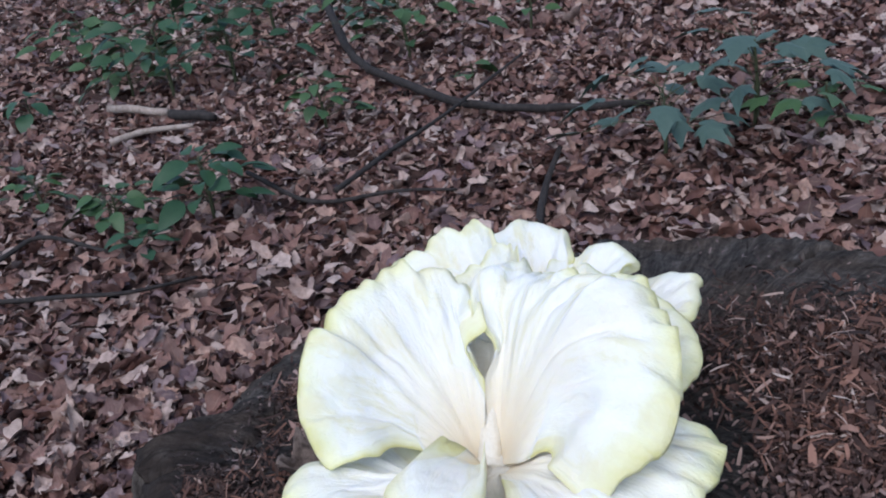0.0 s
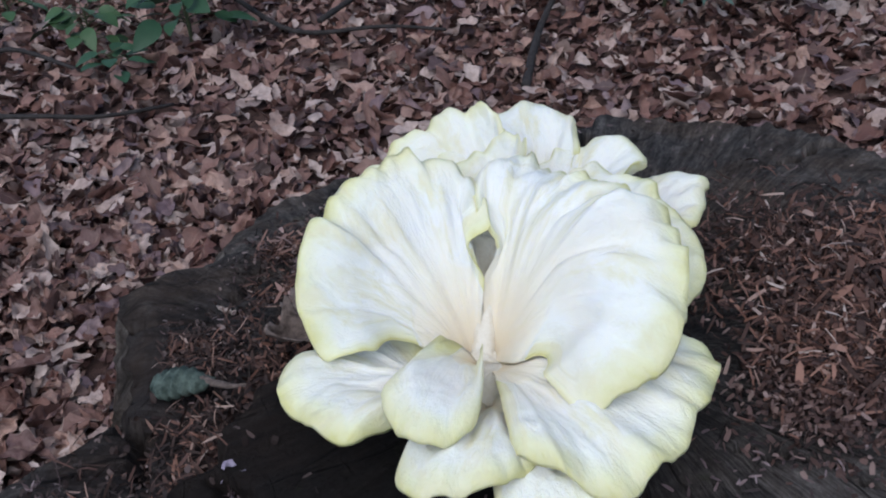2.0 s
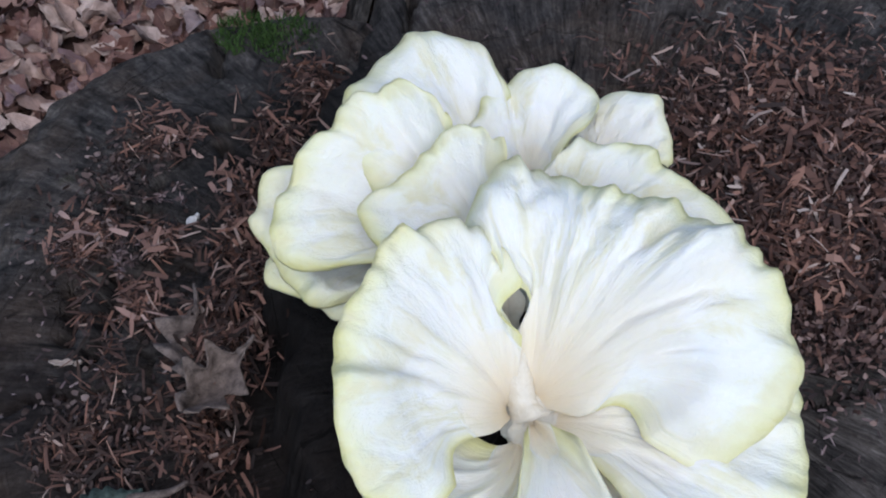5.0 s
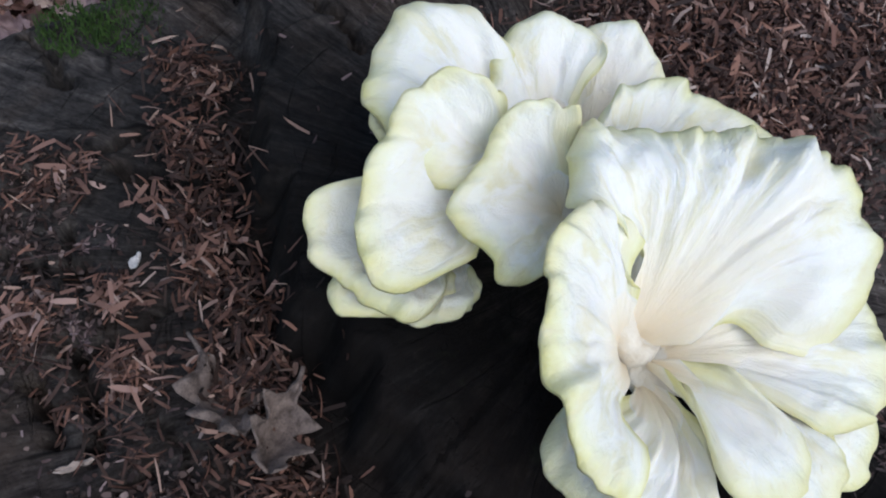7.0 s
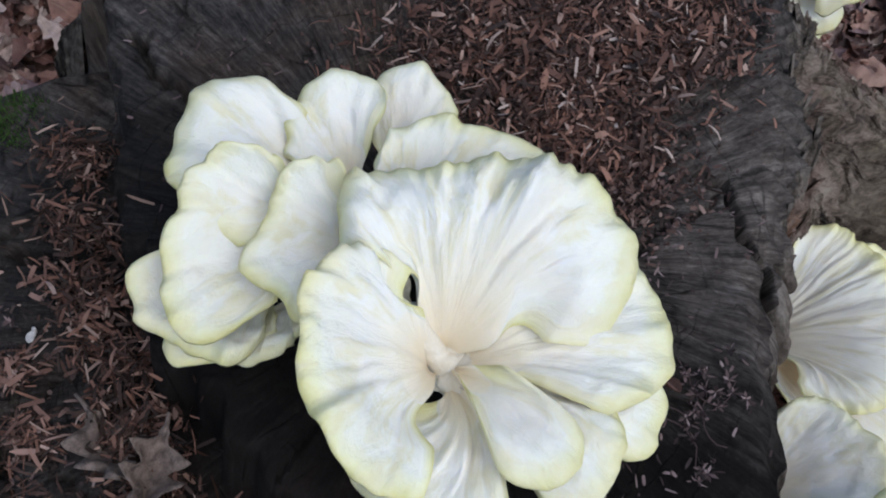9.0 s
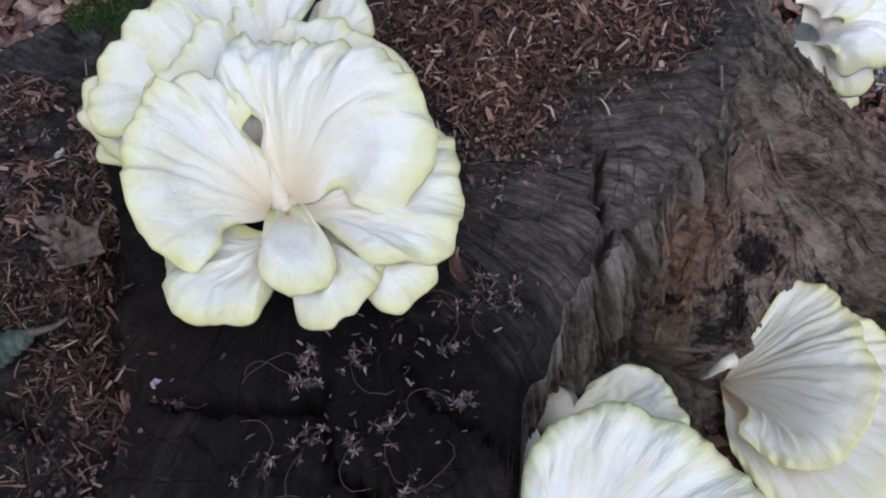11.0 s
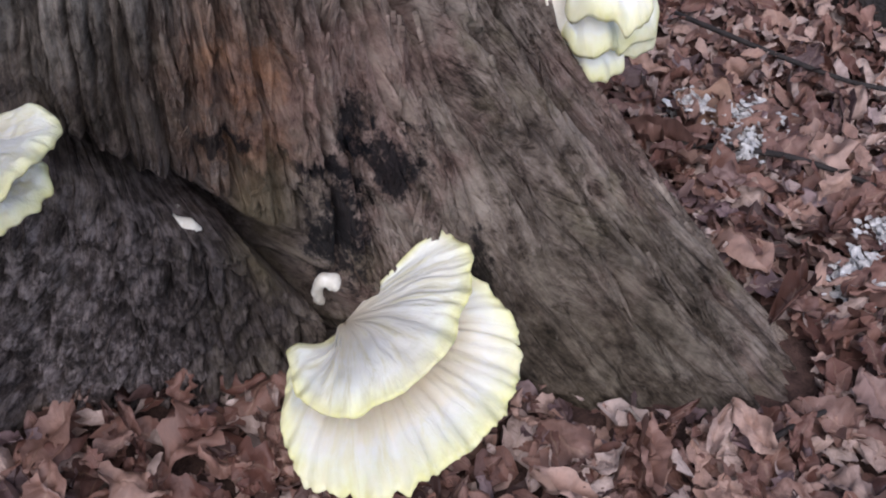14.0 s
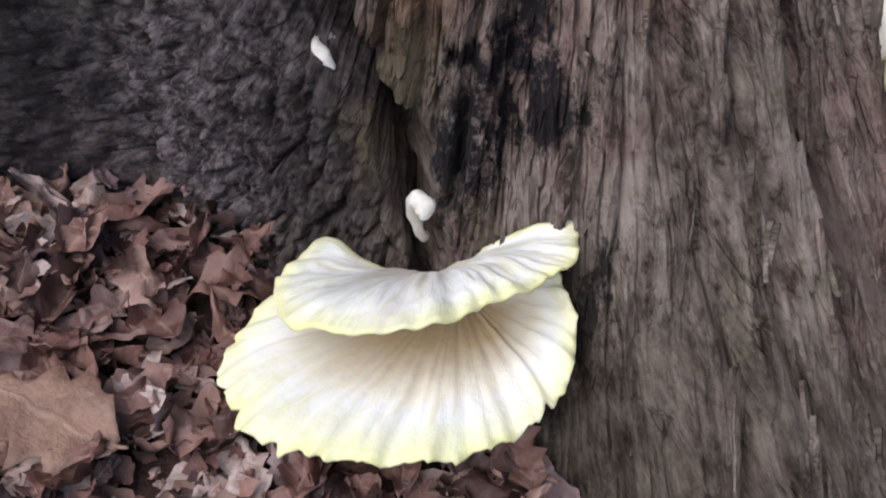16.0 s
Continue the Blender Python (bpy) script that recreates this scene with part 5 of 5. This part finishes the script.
def rolled_leaf(x, y, z, length, turn):
    """A withered leaf rolled up along its middle, with raised side veins and a pale dry stalk."""
    thing = empty("withered_leaf", "curled grey-green withered leaf on the lower stump shelf", "leaf")
    m = pose(x, y, z, 0, -6, turn)
    rows, cols, v = 36, 26, []
    for i in range(rows + 1):
        t = i / rows
        wide = 0.0185 * math.sin(math.pi * (0.10 + 0.86 * t)) ** 0.7 * (1.1 - 0.55 * t)
        for j in range(cols + 1):
            q = j / cols
            a = math.radians(-60 + 390 * q) + 0.5 * t
            r = wide * (1.15 - 0.55 * q) * (1 + 0.10 * math.sin(t * 44 + 3 * q)) + 0.0020 * noise.noise((t * 7, q * 4, 3.0))
            sag = 0.006 * noise.noise((t * 2.4, 1.0, 8.0))
            v.append(m @ Vector((length * (t - 0.5) + 0.004 * noise.noise((q * 5, t * 2, 1.0)), r * math.cos(a) + sag, 0.009 + 0.75 * r * math.sin(a))))
    blade = sheet("blade", v, grid_faces(rows + 1, cols + 1), M_CURL, thing)
    blade.modifiers.new("thickness", "SOLIDIFY").thickness = 0.0008
    bm = bmesh.new()
    tube(bm, bent([m @ Vector(p) for p in ((length * 0.30, 0.002, 0.012), (length * 0.55, 0.0, 0.009), (length * 0.82, -0.002, 0.007), (length * 1.05, 0.001, 0.005))], 4), list(np.linspace(0.0042, 0.0014, 13)), 7, 0.2, 2)
    part("stalk", bm, M_OAK, thing, "dry grey stalk")
    return thing


rolled_leaf(-.226, .592, .494, .052, -6)
loose_leaf("withered_leaf", "torn grey-brown oak leaf on the wood chips", -.140, .685, .484, .066, .022, 3, .38, .22, .55, 70, (10, 14), M_OAK, 72, stalk=0.02, rough=2.2)
loose_leaf("withered_leaf", "crumpled grey leaf beside the chips", -.136, .645, .506, .060, .018, 3, .4, .35, 1.1, 25, (20, 0), M_OAK, 73, stalk=0.01, rough=2.4)
loose_leaf("leaf_scrap", "small orange leaf scrap against the fungus", .100, .372, .598, .030, .012, 1, .1, .2, .5, 60, (50, 10), M_LEAF, 74, stalk=0.005)
loose_leaf("fallen_leaf", "large flat tan leaf lying before the stump", .270, -.035, .090, .125, .040, 4, .18, .02, .15, 12, (3, 4), M_TAN, 81, stalk=0.01, rough=.35)
loose_leaf("fallen_leaf", "tan curled leaf standing beside the root", 1.00, .515, .150, .10, .040, 2, .12, .2, .5, -30, (20, 10), M_TAN, 82, stalk=0.01)
loose_leaf("wood_sliver", "pale wood sliver on the lower shelf", -.230, .730, .466, .022, .003, 1, .1, .05, .3, -30, (5, 0), M_PALE, 75, stalk=0.004, category="wood sliver")
loose_leaf("bark_scrap", "small white scrap on the lower shelf", -.102, .813, .462, .011, .004, 1, .1, .02, .1, 20, (5, 0), M_LICHEN, 76, stalk=0.001, category="scrap")
loose_leaf("bark_scrap", "small white scrap at the shelf edge", -.325, .463, .506, .011, .004, 1, .1, .02, .1, 60, (5, 0), M_LICHEN, 77, stalk=0.001, category="scrap")


def moss(x, y, z, r, seed):
    rng = random.Random(seed)
    vs, fs, n = [], [], 0
    for _ in range(500):
        a, d = rng.uniform(0, 6.28), r * math.sqrt(rng.random())
        px, py, h = x + d * math.cos(a), y + d * math.sin(a), rng.uniform(0.004, 0.012)
        b = rng.uniform(0, 6.28)
        vs += [(px - 0.0012 * math.cos(b), py - 0.0012 * math.sin(b), z), (px + 0.0012 * math.cos(b), py + 0.0012 * math.sin(b), z), (px + rng.gauss(0, 0.003), py + rng.gauss(0, 0.003), z + h)]
        fs.append((n, n + 1, n + 2))
        n += 3
    return tagged(sheet("moss_patch", vs, fs, M_MOSS, smooth=False), "small green moss cushion on the stump edge", "moss", kind="stuff")


moss(.055, 1.0, stump_z(.055, 1.0), .035, 5)
moss(.02, 1.03, stump_z(.02, 1.03), .03, 6)


def violet_petals(x, y):
    """A pinch of faded petals on the damp wood."""
    rng = random.Random(9)
    thing = empty("petal_pinch", "tiny pinch of faded violet petals on dark wood", "petals")
    for _ in range(9):
        v, f, _uv = FAR_FORMS[rng.randrange(len(FAR_FORMS))]
        k = rng.uniform(0.004, 0.007)
        px, py = x + rng.gauss(0, 0.006), y + rng.gauss(0, 0.004)
        v = (v * k) @ turn_matrix(rng, 0.7).T + (px, py, stump_z(px, py) + 0.006)
        sheet("petal", v.tolist(), f.tolist(), M_VIOLET, thing)
    return thing


violet_petals(-.135, .430)


# ---- sticks ----
def stick(name, label, points, r0, r1, material, seed, forks=()):
    thing = empty(name, label, "branch")
    bm = bmesh.new()
    line = bent([(x, y, ground_z(x, y) + z) for x, y, z in points], 6)
    tube(bm, [p + Vector((0.3, 0.3, 0.3)) * r0 * noise.noise(p * 9) for p in line], list(np.linspace(r0, r1, len(line))), 9, 0.10, seed)
    part("limb", bm, material, thing)
    for pts, ra, rb in forks:
        bm = bmesh.new()
        line = bent([(x, y, ground_z(x, y) + z) for x, y, z in pts], 5)
        tube(bm, line, list(np.linspace(ra, rb, len(line))), 7, 0.12, seed + 1)
        part("side_twig", bm, material, thing)
    return thing


stick("fallen_branch", "long dark fallen branch on the leaves", [(-1.0, 6.0, .45), (-.66, 4.5, .22), (-.47, 3.8, .10), (-.25, 3.38, .075), (-.07, 3.11, .07), (.12, 2.92, .07), (.36, 2.85, .06), (.60, 2.85, .04)], .020, .012, M_TWIG, 1,
      [([(-.25, 3.38, .03), (-.1, 3.5, .03), (.1, 3.55, .03)], .010, .004)])
stick("fallen_branch", "thin grey fallen twig on the leaves", [(-.40, 2.38, .06), (-.25, 2.65, .065), (-.07, 2.92, .08), (.22, 3.36, .12)], .009, .005, M_TWIG, 2)
stick("fallen_branch", "bent dark twig on the leaves", [(-1.55, 2.0, .05), (-1.29, 2.11, .08), (-1.19, 2.2, .09), (-.98, 2.13, .05)], .009, .005, M_TWIG, 3)
stick("fallen_branch", "long thin dark twig on the leaves", [(-1.6, 1.95, .05), (-1.2, 1.92, .06), (-1.0, 1.86, .07), (-.83, 1.87, .07), (-.70, 1.96, .05)], .008, .004, M_TWIG, 4)
stick("dead_stick", "short pale dead stick on the leaves", [(-1.51, 3.62, .07), (-1.21, 3.45, .07)], .019, .015, M_PALE, 5)
stick("dead_stick", "short dark rotten stick on the leaves", [(-1.19, 3.44, .06), (-.98, 3.29, .06)], .022, .018, M_TWIG, 6)
stick("dead_stick", "thin pale dead stick on the leaves", [(-1.34, 3.15, .06), (-1.22, 3.21, .065), (-1.04, 3.21, .06)], .014, .009, M_PALE, 7)
stick("dead_stick", "dark leaning twig beside the stump", [(.14, 1.98, .04), (.19, 2.24, .06), (.25, 2.40, .09)], .012, .007, M_TWIG, 8)
stick("fallen_branch", "dark twig lying behind the stump", [(-.69, 2.56, .08), (-.46, 2.33, .06), (-.23, 2.32, .06), (-.05, 2.31, .05)], .008, .004, M_TWIG, 9)
stick("dead_stick", "thin twig on the leaves beside the root", [(.745, .095, .035), (.760, .070, .030), (.790, .030, .025)], .003, .002, M_PALE, 10)
stick("fallen_branch", "thin dark twig on the leaves beside the root", [(.86, .02, .03), (.98, .05, .035), (1.15, .03, .03)], .004, .002, M_TWIG, 11)
stick("fallen_branch", "thin dark twig among white crust", [(.93, .45, .04), (1.1, .40, .045), (1.3, .27, .04)], .005, .003, M_TWIG, 12)
stick("fallen_branch", "dark twig beyond the root", [(1.05, .75, .04), (1.25, .55, .05), (1.5, .50, .04)], .0045, .003, M_TWIG, 13)


# ---- white crust on the ground ----
def crust(x, y, size, seed):
    rng = random.Random(seed)
    vs, fs, n = [], [], 0
    for _ in range(210):
        v, f, _ = FAR_FORMS[rng.choice((5, 7, 10))]
        k = rng.uniform(0.008, 0.024)
        px, py = x + rng.gauss(0, size * 0.75), y + rng.gauss(0, size * 0.6)
        vs.append((v * (k, k, k * 1.5)) @ turn_matrix(rng, 0.5).T + (px, py, ground_z(px, py) + rng.uniform(0.02, 0.05)))
        fs.append(f + n)
        n += len(v)
    return tagged(sheet("white_crust", np.concatenate(vs).tolist(), np.concatenate(fs).tolist(), M_LICHEN, smooth=False), "white crumbly crust flakes on the leaf litter", "lichen", kind="stuff")


for k, (x, y, size) in enumerate(((1.10, .215, .030), (1.15, .275, .022), (1.33, .18, .035), (1.06, .49, .030), (1.26, .205, .025), (1.02, .44, .02), (.98, .53, .018))):
    crust(x, y, size, 200 + k)


# ---- green plants ----
def blade(length, width, lobed, droop, rng):
    """One plant leaf along +x from its stalk end: vertices and triangles."""
    if not lobed:
        v, f = [], []
        rows = 8
        for i in range(rows + 1):
            t = i / rows
            w = width * math.sin(math.pi * (0.04 + 0.96 * t) ** 0.85) ** 0.8 if i < rows else 0.0005
            z = -droop * length * t * t
            v += [(length * t, -w, z + 0.18 * w), (length * t, 0, z), (length * t, w, z + 0.18 * w)]
        for i in range(rows):
            a = 3 * i
            f += [(a, a + 1, a + 4, a + 3), (a + 1, a + 2, a + 5, a + 4)]
        return v, f
    v, f = [(0, 0, 0)], []
    pts = []
    for k, (ang, r) in enumerate(((-125, .30), (-100, .48), (-78, .40), (-58, .78), (-40, .55), (-22, .66), (0, 1.0), (22, .66), (40, .55), (58, .78), (78, .40), (100, .48), (125, .30))):
        r *= length * rng.uniform(0.93, 1.07)
        pts.append((length * 0.15 + r * math.cos(math.radians(ang)) * 0.85, r * math.sin(math.radians(ang)) * width / length * 1.9, -droop * r * r / length + 0.02 * length * (k % 2)))
    v += pts
    v.append((length * 0.2, 0, 0.01 * length))
    hub = len(v) - 1
    for k in range(1, len(pts)):
        f.append((hub, k, k + 1))
    f += [(hub, 0, 1), (hub, len(pts), 0)]
    return v, f


def plant(x, y, height, count, length, material, seed, lobed=False, reach=0.6, label="", category="plant"):
    rng = random.Random(seed)
    thing = empty("woodland_seedling", label or "small green woodland seedling among dry leaves", category, "green seedlings on the forest floor")
    z0 = ground_z(x, y)
    top = Vector((x + rng.uniform(-.1, .1) * height, y + rng.uniform(-.1, .1) * height, z0 + height * 0.8))
    bm = bmesh.new()
    tube(bm, bent([(x, y, z0 - .02), ((x + top.x) / 2 + .02 * height, (y + top.y) / 2, z0 + height * .42), top], 5), [height * .018 + .0015] * 6 + [height * .010 + .001] * 5, 6)
    part("main_stalk", bm, M_STALK, thing)
    for k in range(count):
        t = 0.30 + 0.70 * (k + 0.5) / count
        az = k * 2.4 + rng.uniform(-.5, .5)
        start = Vector((x, y, z0)).lerp(top, t)
        out = height * reach * rng.uniform(0.35, 1.0) * (1.15 - 0.5 * t)
        end = start + Vector((math.cos(az) * out, math.sin(az) * out, out * rng.uniform(0.1, 0.5)))
        bm = bmesh.new()
        tube(bm, [start, start.lerp(end, .5) + Vector((0, 0, .08 * out)), end], [.0018, .0014, .0011], 5)
        leaf_len = length * rng.uniform(0.7, 1.15)
        v, f = blade(leaf_len, leaf_len * rng.uniform(.27, .36), lobed, rng.uniform(.15, .5), rng)
        m = Matrix.Translation(end) @ Euler((rng.gauss(0, .3), rng.uniform(-.35, .25), az)).to_matrix().to_4x4()
        ob = sheet("leaf", [m @ Vector(p) for p in v], f, material, thing)
        part("leaf_stalk", bm, M_STALK, ob)
    return thing


BROAD = "dark green broad-leaved seedling among dry leaves"
FRESH = "fresh green seedling among dry leaves"
MAPLE = "dusty blue-green sapling with lobed leaves behind the stump"
plant(-.76, 2.36, .26, 30, .088, M_DARKGREEN, 301, label=BROAD)
plant(-1.04, 2.34, .18, 26, .070, M_GREEN, 302, label=FRESH)
plant(-1.36, 2.58, .18, 18, .065, M_GREEN, 303, label=FRESH)
plant(-.90, 2.16, .10, 14, .060, M_DARKGREEN, 304, label=BROAD)
plant(-1.28, 3.78, .42, 42, .095, M_DARKGREEN, 305, label=BROAD, reach=.9)
plant(-1.05, 3.95, .46, 46, .095, M_DARKGREEN, 306, label=BROAD, reach=.9)
plant(-1.55, 4.0, .28, 34, .085, M_GREEN, 307, label=FRESH, reach=.9)
plant(-.52, 3.08, .24, 26, .075, M_GREEN, 308, label=FRESH)
plant(-.25, 4.0, .42, 48, .095, M_GREEN, 309, label=FRESH, reach=1.0)
plant(-2.05, 4.8, .34, 30, .11, M_GREEN, 310, label=FRESH, reach=.9)
plant(-1.9, 3.7, .18, 8, .10, M_DARKGREEN, 311, label=BROAD)
plant(.32, 4.3, .30, 10, .10, M_GREEN, 312, label=FRESH)
plant(.02, 3.4, .12, 6, .07, M_GREEN, 313, label=FRESH)
plant(-1.1, 5.2, .5, 42, .12, M_DARKGREEN, 314, label=BROAD, reach=1.0)
plant(-1.8, 5.6, .35, 24, .09, M_GREEN, 315, label=FRESH, reach=.9)
plant(-.55, 4.6, .25, 18, .08, M_BLUEGREEN, 316, label=FRESH, reach=.9)
plant(.56, 2.48, .26, 18, .120, M_DUSK, 320, True, 1.15, MAPLE, "sapling")
plant(.84, 2.55, .36, 20, .125, M_DUSK, 321, True, .9, MAPLE, "sapling")
plant(.98, 2.42, .22, 10, .09, M_GREEN, 322, True, .8, "fresh green sapling with lobed leaves behind the stump", "sapling")
plant(1.21, .02, .075, 8, .050, M_GREEN, 323, True, .7, FRESH)
plant(.98, -.08, .035, 5, .022, M_GREEN, 324, False, .7, FRESH)


# ---- a tree behind ----
def tree(x, y, r, seed):
    rng = random.Random(seed)
    thing = empty("tree", "bare grey forest tree trunk behind the clearing", "tree")
    bm = bmesh.new()
    line = [Vector((x + .05 * math.sin(k * .7), y + .03 * k, ground_z(x, y) - .1 + k * .4)) for k in range(14)]
    tube(bm, line, [r * (1.7 if k == 0 else 1.15 if k == 1 else 1 - k * .035) for k in range(14)], 18, .07, seed)
    part("trunk", bm, M_BARK, thing)
    for k in range(5):
        a = k * 2.2
        p = line[8 + k]
        bm = bmesh.new()
        tube(bm, bent([p, p + Vector((math.cos(a) * .5, math.sin(a) * .5, .35)), p + Vector((math.cos(a) * 1.1, math.sin(a) * 1.1, 1.0))], 5), list(np.linspace(r * .35, r * .08, 11)), 8, .1, k)
        part("limb", bm, M_BARK, thing)
    return thing


tree(-.50, 6.0, .13, 3)
tree(1.66, .92, .21, 4)


# ---- single leaves of the floor, lying nearest ----
def floor_leaves():
    rng = random.Random(77)
    meshes = []
    for v, f, uv in FORMS:
        me = bpy.data.meshes.new("leaf")
        me.from_pydata(v.tolist(), [], f.tolist())
        me.materials.append(M_LEAF)
        layer = me.uv_layers.new(name="UVMap")
        layer.data.foreach_set("uv", uv[f.ravel()].astype(np.float32).ravel())
        me.polygons.foreach_set("use_smooth", np.ones(len(me.polygons), dtype=bool))
        meshes.append(me)
    for x, y in spots_in(300, 78, .02, 1.20, -.35, .50, lambda x, y: off_stump(x, y, -0.01)):
        ob = new("leaf", meshes[rng.randrange(len(meshes))])
        k = rng.uniform(0.045, 0.115)
        ob.matrix_world = Matrix.Translation((x, y, ground_z(x, y) + 0.020 + rng.uniform(0, .028))) @ Euler((rng.gauss(0, .20), rng.gauss(0, .20), rng.uniform(0, 6.283))).to_matrix().to_4x4() @ Matrix.Diagonal((k, k, k * rng.uniform(.9, 2.4), 1))
        ob.parent = GROUND


floor_leaves()
